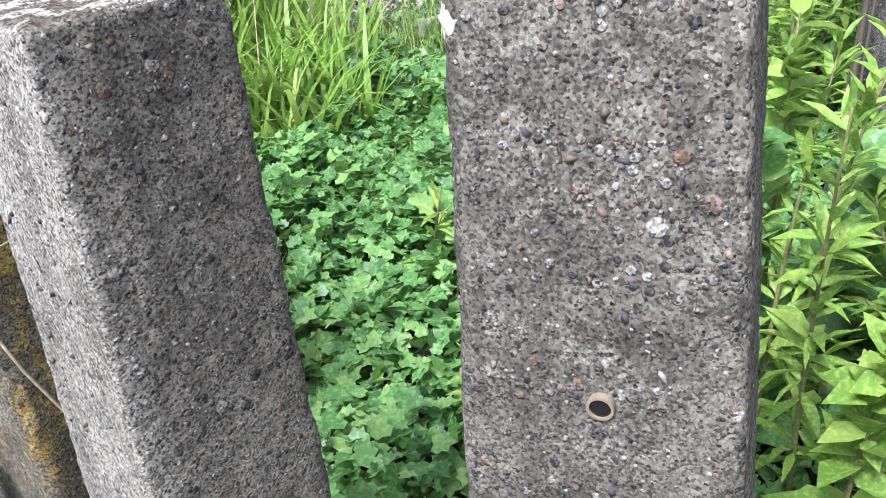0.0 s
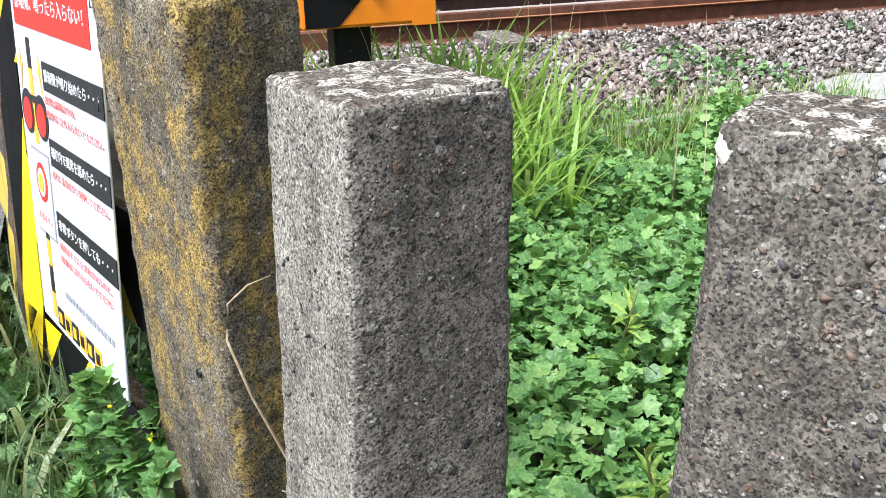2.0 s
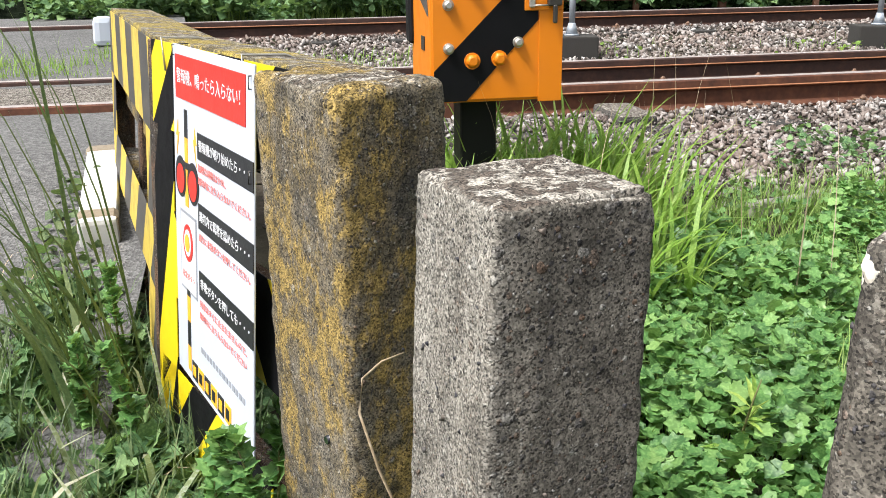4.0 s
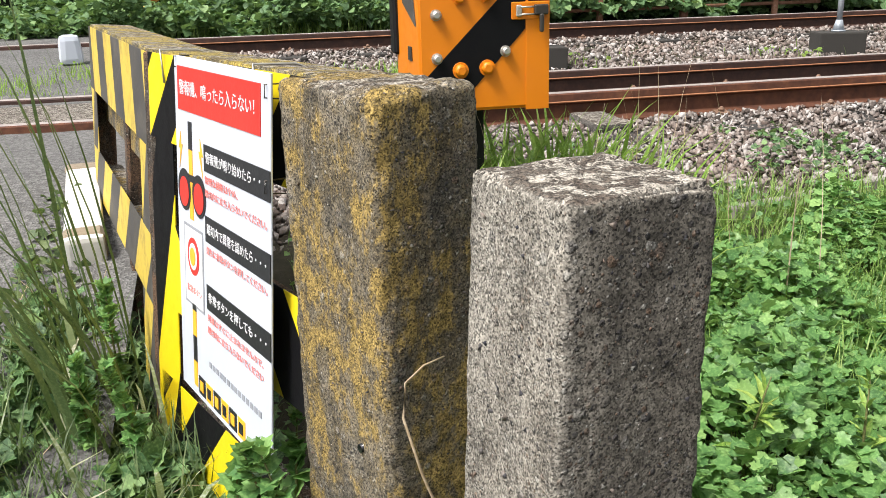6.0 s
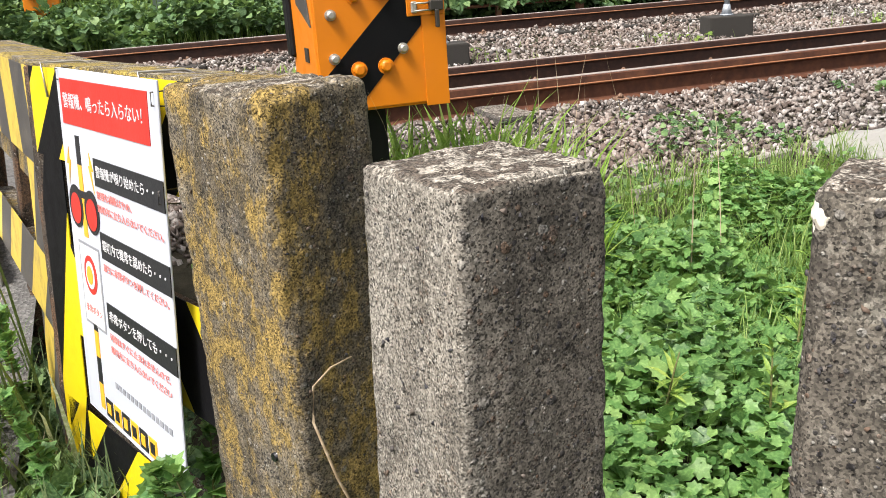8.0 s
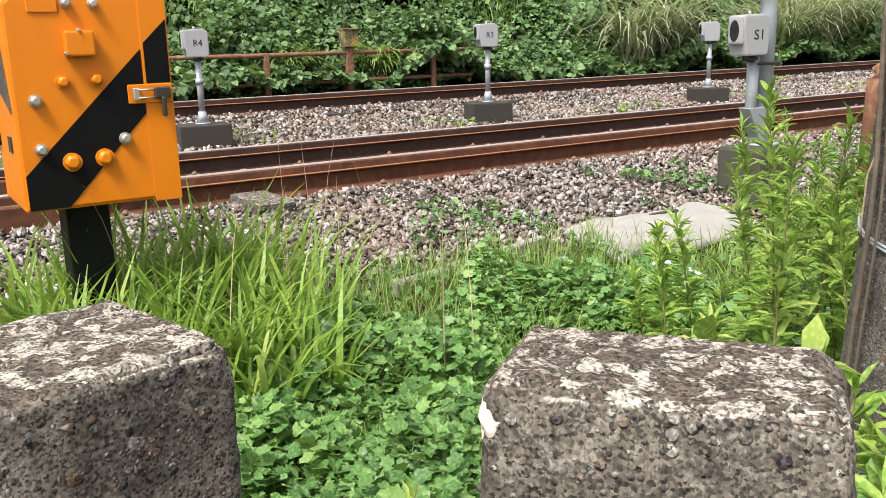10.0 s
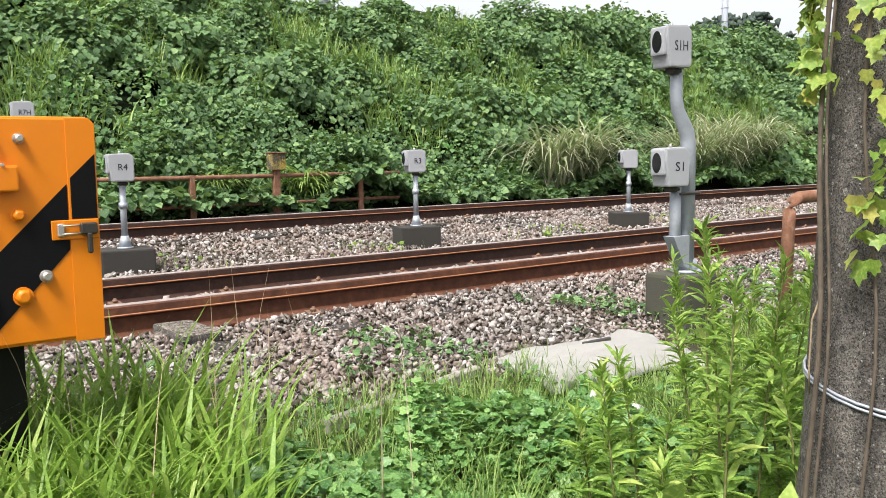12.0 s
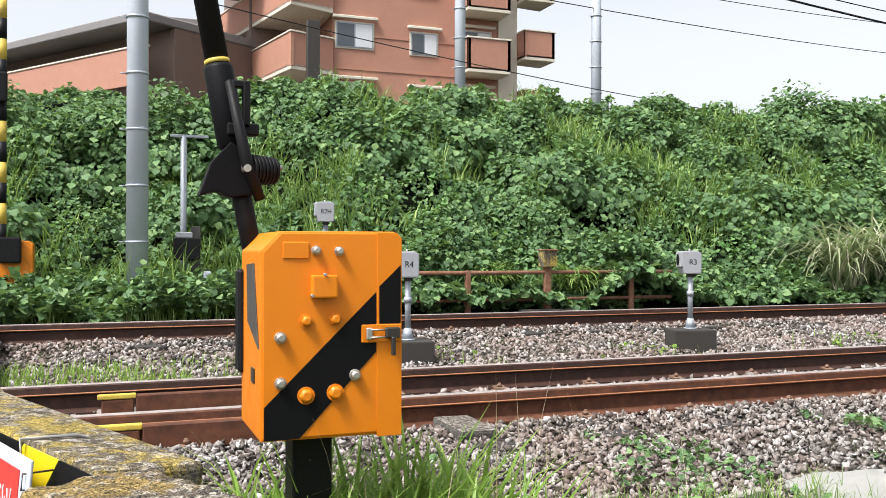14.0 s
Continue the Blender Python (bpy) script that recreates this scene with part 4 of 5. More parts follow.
for u, v in ((0.162, h1 - 0.103), (0.128, h1 - 0.158)):
    part("lock_screw", tubed([(u, -0.02, v), (u, -0.04, v)], 0.004, 10), M["steel"], gm)


def bolt(u, v, r, mat, hexa=False, dome=0.016):
    bm = bmesh.new()
    tube(bm, [(u, -0.005, v), (u, -0.012, v)], r * 1.15, 20)
    tube(bm, [(u, -0.01, v), (u, -0.01 - dome * 0.6, v), (u, -0.01 - dome, v)], [r, r * 0.95, r * 0.55], 6 if hexa else 18)
    part("bolt", bm, mat, gm, "grey steel bolt head" if mat is M["steel"] else "orange-painted bolt head")


for u, v, r, mat, hx in ((0.143, h1 - 0.04, 0.011, "steel", False), (0.205, h1 - 0.042, 0.011, "steel", False), (0.117, h1 - 0.225, 0.015, "orange", True), (0.195, h1 - 0.222, 0.015, "orange", True), (0.05, h1 - 0.267, 0.0135, "steel", False), (0.05, h1 - 0.385, 0.0135, "steel", False), (0.249, h1 - 0.372, 0.0135, "steel", False), (0.117, h1 - 0.42, 0.02, "orange", True), (0.195, h1 - 0.416, 0.02, "orange", True)):
    bolt(u, v, r, M[mat], hx)
part("latch_plate", boxed(w - 0.112, w + 0.0, -0.0125, -0.0085, h0 + 0.25, h0 + 0.298, 0.002, 1), M["orange"], gm)
part("latch_keeper", boxed(w - 0.1, w - 0.083, -0.022, -0.0125, h0 + 0.258, h0 + 0.29, 0.003, 1), M["steel"], gm, "bare steel latch keeper")
bm = tubed([(w - 0.092, -0.02, h0 + 0.284), (w - 0.04, -0.02, h0 + 0.284)], 0.0025, 8)
tube(bm, [(w - 0.092, -0.02, h0 + 0.264), (w - 0.04, -0.02, h0 + 0.264)], 0.0025, 8)
part("latch_bail", bm, M["steel"], gm)
bm = boxed(w - 0.048, w - 0.008, -0.03, -0.0125, h0 + 0.262, h0 + 0.29, 0.003, 1)
box(bm, w - 0.034, w - 0.022, -0.034, -0.022, h0 + 0.215, h0 + 0.265, 0.003, 1)
part("latch_lever", bm, M["dark_steel"], gm, "dark steel toggle lever")
part("pedestal", boxed(0.105, 0.215, 0.1, 0.22, -0.35, h0 + 0.004, 0.01, 2), M["black"], gm, "black steel pedestal")
part("pedestal_foot", boxed(0.02, 0.24, 0.04, 0.28, -0.36, -0.3, 0.006, 1), M["black"], gm)
# the raised barrier arm behind the casing
arm = empty("barrier_arm", pose(BX + 0.015, BY + 0.33, 0), "black raised barrier arm with counterweights", "barrier arm")
a0, a1 = Vector((0.03, 0, 0.62)), Vector((-0.16, 0.12, 1.75))
at = lambda s: a0 + (a1 - a0) * s
part("arm_root", tubed([at(0.0), at(0.38)], [0.026, 0.032], 14), M["black"], arm)
part("arm_sleeve", tubed([at(0.35), at(0.36), at(0.56), at(0.57)], [0.034, 0.044, 0.044, 0.04], 16), M["black_film"], arm)
part("arm_tube", tubed([at(0.56), at(1.9)], 0.035, 14), M["black"], arm)
part("yellow_ring", tubed([at(0.573), at(0.584)], 0.038, 16), M["yellow_old"], arm, "worn yellow ring")
part("hinge_plate", prism([(-0.14, 0.872), (-0.105, 0.97), (-0.05, 1.03), (0.02, 0.98), (0.03, 0.88), (-0.05, 0.868), (-0.09, 0.885)], "y", -0.02, 0.05, 0.004), M["black_film"], arm)
part("weight_arm", tubed([(-0.06, -0.045, 1.2), (-0.01, -0.05, 0.97), (0.03, -0.045, 0.86)], [0.012, 0.018, 0.016], 10), M["black"], arm)
for j in range(7):
    part("weight_disc", tubed([(0.0 + 0.0115 * j, -0.02 + 0.004 * j, 0.95), (0.0085 + 0.0115 * j, -0.017 + 0.004 * j, 0.95)], 0.046 - 0.001 * j, 20), M["black"], arm)
part("weight_rod", tubed([(-0.02, -0.03, 0.955), (0.1, 0.0, 0.96)], 0.008, 8), M["steel"], arm)
part("hinge_bolt", tubed([(-0.01, -0.07, 0.95), (-0.01, -0.02, 0.95)], 0.011, 10), M["steel"], arm, "bare steel hinge bolt")
bm = boxed(-0.015, 0.005, -0.02, 0.02, 1.07, 1.21, 0.004, 1)
box(bm, -0.06, 0.03, -0.02, 0.02, 1.05, 1.085, 0.004, 1)
box(bm, -0.06, 0.0, -0.015, 0.015, 1.19, 1.21, 0.003, 1)
part("stop_bracket", bm, M["black"], arm)
part("drive_box", boxed(-0.03, 0.05, -0.03, 0.04, 0.36, 0.66, 0.008, 1), M["black"], arm)

# ---------------------------------------------------------------- beam detectors
def head(parent, name_text, label, s=1.0):
    """Detector head: origin under its middle, window to -x, lettering to -y."""
    bx = part("detector_head", prism([(-0.085, 0.0), (0.075, 0.0), (0.085, 0.02), (0.085, 0.185), (0.05, 0.212), (-0.105, 0.205), (-0.11, 0.14)], "y", -0.075, 0.075, 0.01), M["grey_box"], parent, label)
    hood = boxed(-0.122, -0.085, -0.06, 0.06, 0.06, 0.2, 0.012, 2)
    part("hood", hood, M["grey_box"], bx)
    bm = bmesh.new()
    tube(bm, [(-0.124, 0, 0.128), (-0.11, 0, 0.128)], 0.04, 20)
    for v in bm.verts:
        v.co.z = 0.128 + (v.co.z - 0.128) * 1.35
    part("window", bm, M["lens"], bx, "dark oval lens window")
    part("lid_knob", tubed([(-0.01, 0, 0.208), (-0.01, 0, 0.228)], [0.012, 0.008], 10), M["steel"], bx)
    bm = boxed(-0.03, 0.03, -0.03, 0.03, -0.03, 0.002, 0.004, 1)
    tube(bm, [(-0.04, -0.03, -0.015), (0.04, -0.03, -0.015)], 0.009, 10)
    part("clamp", bm, M["dark_steel"], bx)
    if name_text:
        text("marking", name_text, 0.07, Matrix.Translation((0.0, -0.0765, 0.105)) @ Matrix.Rotation(radians(90), 4, "X"), M["ink"], bx, "black stencilled marking", 0.034 * len(name_text))
    return bx


def detector(x, y, z, code, turn, label, group="beam detectors"):
    r = empty("beam_detector", pose(x, y, z, 0, 0, turn), label, "detector", group)
    part("footing", boxed(-0.18, 0.18, -0.13, 0.13, -0.22, 0.0, 0.012, 2), M["block"], r, "dark concrete footing block")
    bm = tubed([(0, 0, 0.06), (0, 0, 0.47)], 0.022, 14)
    tube(bm, [(0, 0, 0.0), (0, 0, 0.012)], 0.055, 16)
    tube(bm, [(0, 0, 0.01), (0, 0, 0.09)], [0.045, 0.026], 14)
    part("stand", bm, M["galv"], r)
    part("stand_joint", tubed([(0, 0, 0.28), (0, 0, 0.32)], 0.03, 14), M["galv"], r)
    hd = head(r, code, "grey enamelled detector head")
    hd.location, hd.scale = (0, 0, 0.465), (0.88, 0.88, 0.92)
    return r


detector(0.02, 2.1, 0.065, "R3", -16, "grey beam detector marked R3 on a short galvanised stand")
detector(-2.49, 2.1, 0.055, "R4", -9, "grey beam detector marked R4 on a short galvanised stand")
detector(2.82, 2.1, 0.05, "", -28, "grey beam detector on a short stand between the tracks")
r = empty("beam_detector", pose(-2.44, 4.95, 0.0, 0, 0, -8), "grey beam detector marked R7H behind the second track", "detector", "beam detectors")
part("stand", tubed([(0, 0, -0.1), (0, 0, 1.02)], 0.026, 12), M["galv"], r)
hd = head(r, "R7H", "weathered grey detector head")
hd.location = (0, 0, 1.02)

s1 = empty("beam_detector", pose(-0.62, -1.196, 0.03), "tall galvanised post with two beam detectors, S1 and S1H", "detector", "beam detectors")
part("footing", boxed(-0.17, 0.13, -0.13, 0.14, -0.36, 0.0, 0.02, 2), M["mossy_block"], s1, "concrete footing block")
part("post", tubed([(0, 0, 0.0), (0, 0, 0.68), (-0.012, 0, 0.74), (-0.09, 0, 0.85), (-0.105, 0, 0.92), (-0.105, 0, 1.06)], [0.04, 0.04, 0.039, 0.034, 0.032, 0.032], 18), M["galv"], s1)
bm = tubed([(0, 0, 0.0), (0, 0, 0.015)], 0.085, 18)
tube(bm, [(0.02, 0, 0.0), (0.02, 0, 0.07)], [0.05, 0.041], 14)
part("base_flange", bm, M["galv"], s1)
part("side_tube", tubed([(-0.1, 0, 0.1), (-0.1, 0, 0.47)], 0.03, 14), M["galv"], s1)
part("bracket", prism([(-0.155, 0.2), (-0.02, 0.2), (-0.02, 0.02), (-0.06, 0.04)], "y", -0.035, 0.035, 0.004), M["galv"], s1)
part("u_bolt", tubed([(-0.12, -0.045, 0.42), (0.045, -0.045, 0.42)], 0.007, 8), M["dark_steel"], s1)
h1_ = head(s1, "S1", "grey enamelled detector head")
h1_.location, h1_.rotation_euler = (-0.15, -0.01, 0.46), (0, 0, radians(-12))
h1_.scale = (0.78, 0.85, 0.95)
h2_ = head(s1, "S1H", "grey enamelled detector head")
h2_.location, h2_.rotation_euler = (-0.14, 0, 1.06), (0, 0, radians(-12))
h2_.scale = (0.82, 0.9, 1.0)

# bent rusty pipe behind the ivy-grown pole
bm = tubed([(-0.38, -1.62, -0.3), (-0.35, -1.62, 0.3), (-0.345, -1.62, 0.36), (-0.32, -1.62, 0.405), (-0.28, -1.63, 0.425), (0.1, -1.7, 0.44)], 0.032, 14)
tagged(part("bent_pipe", bm, M["rust"], None), "rusty bent pipe rail beside the weeds", "pipe")

# rusty railing at the foot of the bank
rl = empty("railing", pose(0, 4.95, 0), "rusty two-bar pipe railing in front of the bank", "railing")
for z, r0 in ((0.475, 0.024), (0.17, 0.02)):
    part("rail_tube", tubed([(-3.1, 0, z + 0.01), (-1, 0, z), (1.85, 0, z)], r0, 10), M["rust"], rl)
for x in (-3.0, -0.83, 1.28):
    part("railing_post", boxed(x - 0.03, x + 0.03, -0.025, 0.025, -0.2, 0.5, 0.005, 1), M["rust"], rl)
part("stub_post", boxed(0.12, 0.2, -0.03, 0.03, -0.2, 0.55, 0.005, 1), M["rust"], rl)
jb = empty("junction_box", pose(0.16, 4.95, 0.54), "faded tan junction box on the railing", "box")
part("body", boxed(-0.08, 0.09, -0.07, 0.07, 0.0, 0.19, 0.008, 2), M["top_board"], jb)
part("lid", boxed(-0.09, 0.1, -0.08, 0.08, 0.185, 0.2, 0.004, 1), M["rust"], jb)
tagged(part("footing_block", boxed(-0.25, 0.5, 4.78, 4.9, -0.12, 0.06, 0.02, 2), M["block"], None), "low dark concrete block by the railing", "block")

# ---------------------------------------------------------------- things lying by the track
bm = bmesh.new()
nu, nv = 26, 20
g = []
for i in range(nu + 1):
    row = []
    for j in range(nv + 1):
        u, v = i / nu, j / nv
        x = -2.12 + 0.82 * u + 0.16 * v - 0.08 * math.sin(u * 7)
        y = -1.74 + 0.58 * v - 0.1 * u + 0.05 * math.sin(u * 5 + v * 3)
        edge = min(u, 1 - u, v, 1 - v)
        z = -0.25 + 0.05 * min(1, edge * 7) + 0.03 * math.sin(u * 2.6) * math.sin(v * 3.0) + 0.035 * noise.noise(Vector((u * 6, v * 6, 2)))
        row.append(bm.verts.new((x, y, z)))
    g.append(row)
for i in range(nu):
    for j in range(nv):
        bm.faces.new((g[i][j], g[i + 1][j], g[i + 1][j + 1], g[i][j + 1])).smooth = True
bmesh.ops.solidify(bm, geom=bm.faces[:], thickness=0.02)
tagged(part("white_sheet", bm, M["canvas"], None), "crumpled dirty white sheet lying on the ballast edge", "sheet")
tagged(part("dark_slit", boxed(-1.68, -1.5, -1.45, -1.435, -0.182, -0.16, 0.004, 1), M["black_old"], None), "thin dark stick lying on the white sheet", "stick")
bm = boxed(-0.14, 0.14, -0.09, 0.09, 0, 0.035, 0.006, 1)
for v in bm.verts:
    v.co.z += 0.03 * noise.noise(v.co * 9)
ob = part("broken_board", bm, M["canvas"], None)
ob.matrix_basis = pose(-2.03, -1.95, -0.27, 20, 12, 30)
tagged(ob, "broken pale board tilted in the weeds", "board")
for i, (a, b) in enumerate([((-3.03, -1.52), (-2.76, -1.45)), ((-2.72, -1.43), (-2.46, -1.36)), ((-2.43, -1.35), (-2.14, -1.27))]):
    mm, ll = frame_of((*a, -0.228), (*b, 0))
    ob = part("edging_strip", boxed(0, ll, -0.022, 0.022, -0.05, 0.004, 0.006, 1), M["old_board"], None)
    ob.matrix_basis = mm
    tagged(ob, "narrow pale concrete edging strip in the ballast", "edging", "edging strips")

# white stumps and block at the road
def stump(x, y, z, s, label):
    r_ = empty("marker_block", pose(x, y, z, 0, 0, 12), label, "marker block", "white marker blocks")
    part("block", prism([(-0.12 * s, 0), (0.12 * s, 0), (0.1 * s, 0.3 * s), (-0.1 * s, 0.3 * s)], "y", -0.11 * s, 0.11 * s, 0.06 * s), M["white"], r_)
    return r_


stump(-5.83, 2.5, 0.05, 0.68, "white painted concrete marker block at the road edge")
stump(-6.6, 6.0, 0.1, 0.7, "white painted marker block beside the far track")
kb = empty("kerb_block", pose(-5.22, -1.32, -0.11, 4, 0, 8), "white painted kerb block with orange-brown ends", "kerb block")
part("block", boxed(-0.055, 0.055, -0.42, 0.42, -0.2, 0.06, 0.015, 2), M["canvas"], kb)
for y in (-0.4, 0.33):
    part("end_cap", boxed(-0.058, 0.058, y, y + 0.08, -0.2, 0.064, 0.012, 1), M["pipe_tan"], kb, "worn orange-brown end")


# ---------------------------------------------------------------- ivy-grown pole
pl = empty("utility_pole", pose(-2.965, -3.365, -0.5, 0, 3.2, 0), "stout grey concrete pole overgrown with ivy", "pole")
bm = bmesh.new()
zs = [i * 0.05 for i in range(0, 60)]
rings = []
for z in zs:
    rr = 0.165 - 0.012 * z + 0.03 * math.exp(-z * 3)
    rings.append([bm.verts.new(Vector((math.cos(t), math.sin(t), 0)) * (rr + 0.004 * noise.noise(Vector((math.cos(t) * 3, math.sin(t) * 3, z * 4)))) + Vector((0, 0, z))) for t in [2 * math.pi * q / 40 for q in range(40)]])
for r0, r1 in zip(rings, rings[1:]):
    for q in range(40):
        bm.faces.new((r0[q], r0[(q + 1) % 40], r1[(q + 1) % 40], r1[q])).smooth = True
bm.faces.new(rings[-1])
part("shaft", bm, M["pole_conc"], pl)
for dz, ph in ((0.0, 0.0), (0.012, 1.1)):
    pts = [(0.163 * math.cos(t), 0.163 * math.sin(t), 0.745 + dz + 0.035 * math.sin(t + 0.6 + ph * 0.15)) for t in [2 * math.pi * q / 28 for q in range(29)]]
    part("wire_loop", tubed(pts, 0.0028, 6), M["galv"], pl, "pale twisted wire")
part("wire_end", tubed([(-0.15, 0.09, 0.73), (-0.165, 0.085, 0.78), (-0.155, 0.09, 0.86), (-0.16, 0.075, 0.9)], 0.0018, 6), M["straw"], pl)
iv = empty("ivy", pose(-2.985, -3.36, -0.5, 0, 3.2, 0), "climbing ivy with bright yellow-green leaves on the pole", "ivy")
for ph, r_ in ((2.62, 0.005), (2.75, 0.003), (3.25, 0.003)):
    pts = [((0.172 - 0.012 * z) * math.cos(ph + 0.14 * math.sin(z * 3.1) + 0.06 * math.sin(z * 9)), (0.172 - 0.012 * z) * math.sin(ph + 0.14 * math.sin(z * 3.1) + 0.06 * math.sin(z * 9)), z) for z in [0.1 * q for q in range(2, 29)]]
    part("vine", tubed(pts, r_, 6), M["bark"], iv, "brown vine stem")
n = 1000
zz = 0.95 + 1.75 * rng.random(n) ** 0.8
n = len(zz)
ang = np.where(rng.random(n) < 0.8, 2.36 + 0.16 * rng.standard_normal(n) + 0.12 * np.sin(zz * 7), 3.05 + 0.35 * rng.random(n))
ang = np.where(zz < 1.25, 3.25 + 0.5 * (zz - 0.95) + 0.09 * rng.standard_normal(n), ang)
thin = (zz > 1.25) | (rng.random(n) < 0.28)
zz, ang = zz[thin], ang[thin]
n = len(zz)
rad = 0.176 - 0.012 * zz + 0.025 * rng.random(n)
scatter("leaves", *LOBED, np.stack([rad * np.cos(ang), rad * np.sin(ang), zz], -1), turns(ang - np.pi / 2 + 0.6 * rng.standard_normal(n), 0.7 * rng.standard_normal(n) - 1.1, 0.5 * rng.standard_normal(n)), 0.016 + 0.028 * rng.random(n) ** 1.5, M["ivy_gold"], iv)


# ---------------------------------------------------------------- low plants
def carpet(name, label, n, form, mat, x0, x1, y0, y1, size, zlo, zhi, tilt=0.5, inside=None):
    x, y = x0 + (x1 - x0) * rng.random(n), y0 + (y1 - y0) * rng.random(n)
    if inside is not None:
        keep = inside(x, y)
        x, y = x[keep], y[keep]
    n = len(x)
    hump = 0.5 + 0.5 * wave(x, y, 1.9) + 0.25 * wave(x, y, 5.0, 2)
    z = ground_z(x, y) + zlo + (zhi - zlo) * np.clip(hump, 0, 1.2) * (0.35 + 0.65 * rng.random(n) ** 0.6)
    pos = np.stack([x, y, z], -1)
    rot = turns(6.28 * rng.random(n), 0.15 + tilt * rng.standard_normal(n), tilt * rng.standard_normal(n))
    ob = scatter(name, *form, pos, rot, size * (0.5 + 0.9 * rng.random(n)), mat)
    return tagged(ob, label, "plants", kind="stuff")


def off_things(x, y):
    """Keeps plants out of posts, machine pedestal, sheet and ballast."""
    bad = (np.hypot(x + 2.985, y + 3.36) < 0.2) | ((x > -4.55) & (x < -4.26) & (y > -3.72) & (y < -3.5)) | ((x > -4.66) & (x < -4.4) & (y > -3.36) & (y < -3.05))
    bad |= (x > -4.32) & (x < -4.02) & (y > -4.0) & (y < -3.7)
    bad |= (x > -1.95) & (x < -0.9) & (y > -1.8) & (y < -1.0)
    return ~bad


def garden(x, y):
    return off_things(x, y) & (y < -1.75 + 0.2 * wave(x, y, 2.0)) & ((x > -4.5) | (y > -2.9))


carpet("bramble_leaves", "dense low carpet of lobed green bramble leaves", 32000, LOBED, M["ivy"], -4.5, -2.1, -3.95, -1.75, 0.031, 0.02, 0.26, 0.45, lambda x, y: garden(x, y) & (x + 0.45 * y > -6.15))
carpet("creeper_leaves", "small rounded creeper leaves among grass", 9000, LEAF, M["ivy"], -4.6, 0.4, -3.6, -1.45, 0.026, 0.0, 0.17, 0.5, lambda x, y: off_things(x, y) & (y < -1.5 + 0.15 * wave(x, y, 3)))
carpet("creeper_leaves", "broad green leaves at the fence foot", 6500, LOBED, M["kudzu"], -5.25, -4.62, -3.75, -2.0, 0.04, 0.0, 0.24, 0.5, lambda x, y: off_things(x, y) & (x < -4.62 - 0.33 * (y + 3.25)) | (x < -4.7))
carpet("creeper_leaves", "dusty leaves at the edge of the road", 1500, LEAF, M["dusty"], -5.35, -4.9, -3.9, -1.2, 0.03, 0.0, 0.12, 0.5)
carpet("ballast_weeds", "small weeds growing in the ballast", 9500, LEAF, M["kudzu"], -3.4, 3.0, -1.5, -0.35, 0.026, 0.02, 0.09, 0.5, lambda x, y: wave(x, y, 2.6, 4) > 0.2 + 0.25 * np.clip((y + 1.0) / 0.6, 0, 1))
carpet("ballast_weeds", "small weeds between the tracks", 1500, LEAF, M["grass_bright"], -6.0, 9.0, 1.25, 2.4, 0.03, 0.02, 0.08, 0.5, lambda x, y: wave(x, y, 1.9, 1) > 0.38)

carpet("creeper_leaves", "thinning creeper leaves at the edge of the thicket", 9000, LEAF, M["ivy"], -3.5, 1.6, -5.4, -2.4, 0.034, 0.0, 0.16, 0.5, lambda x, y: off_things(x, y) & (x - 0.6 * y > -0.9 + 0.5 * wave(x, y, 2.4, 3)) & (rng.random(len(x)) < 1.0 - 0.42 * np.hypot(x + 1.8, (y + 3.2) * 1.2)))
carpet("undergrowth", "leafy vines spilling to the foot of the railing", 9000, LEAF, M["kudzu"], -3.0, 7.0, 5.02, 5.7, 0.08, 0.0, 0.36, 0.5)
carpet("undergrowth", "low leafy undergrowth beyond the second track", 13000, LEAF, M["kudzu"], -7.0, -2.9, 4.9, 7.1, 0.072, 0.02, 0.6, 0.5)


def lawn(name, label, n, mat, x0, x1, y0, y1, l0, l1, w, lean, inside=None, aim=None):
    x, y = x0 + (x1 - x0) * rng.random(n), y0 + (y1 - y0) * rng.random(n)
    if inside is not None:
        keep = inside(x, y)
        x, y = x[keep], y[keep]
    n = len(x)
    base = np.stack([x, y, ground_z(x, y)], -1)
    ln = l0 + (l1 - l0) * rng.random(n) ** 1.3
    yaw = 6.28 * rng.random(n) if aim is None else aim + 0.7 * rng.standard_normal(n)
    return tagged(blades(name, base, ln, w * (0.6 + 0.8 * rng.random(n)), lean * (0.5 + 0.9 * rng.random(n)), yaw, mat), label, "grass", kind="stuff")


lawn("grass", "fine green grass mixed with low weeds", 30000, M["grass"], -4.5, 0.5, -3.3, -1.4, 0.07, 0.22, 0.004, 0.9, lambda x, y: off_things(x, y) & (y > -2.75 + 0.35 * wave(x, y, 1.5)))
lawn("grass", "long bright grass blades round the gate machine", 760, M["grass_bright"], -4.25, -3.42, -1.95, -1.3, 0.3, 0.55, 0.016, 1.1)
lawn("grass", "broad drooping grass blades in front of the gate machine", 480, M["grass_bright"], -4.36, -3.55, -2.25, -1.87, 0.3, 0.52, 0.015, 1.2)
lawn("grass", "tufts of grass along the ballast", 1500, M["grass"], -4.6, 2.0, -1.75, -1.15, 0.06, 0.16, 0.004, 0.8, lambda x, y: off_things(x, y) & (wave(x, y, 2.2, 2) > 0.1))
lawn("grass", "thin grass between the two tracks", 2600, M["grass_bright"], -8, 6.0, 1.25, 2.5, 0.05, 0.14, 0.005, 0.8, lambda x, y: (x < -3.2) | (wave(x, y, 1.9, 1) > 0.3))
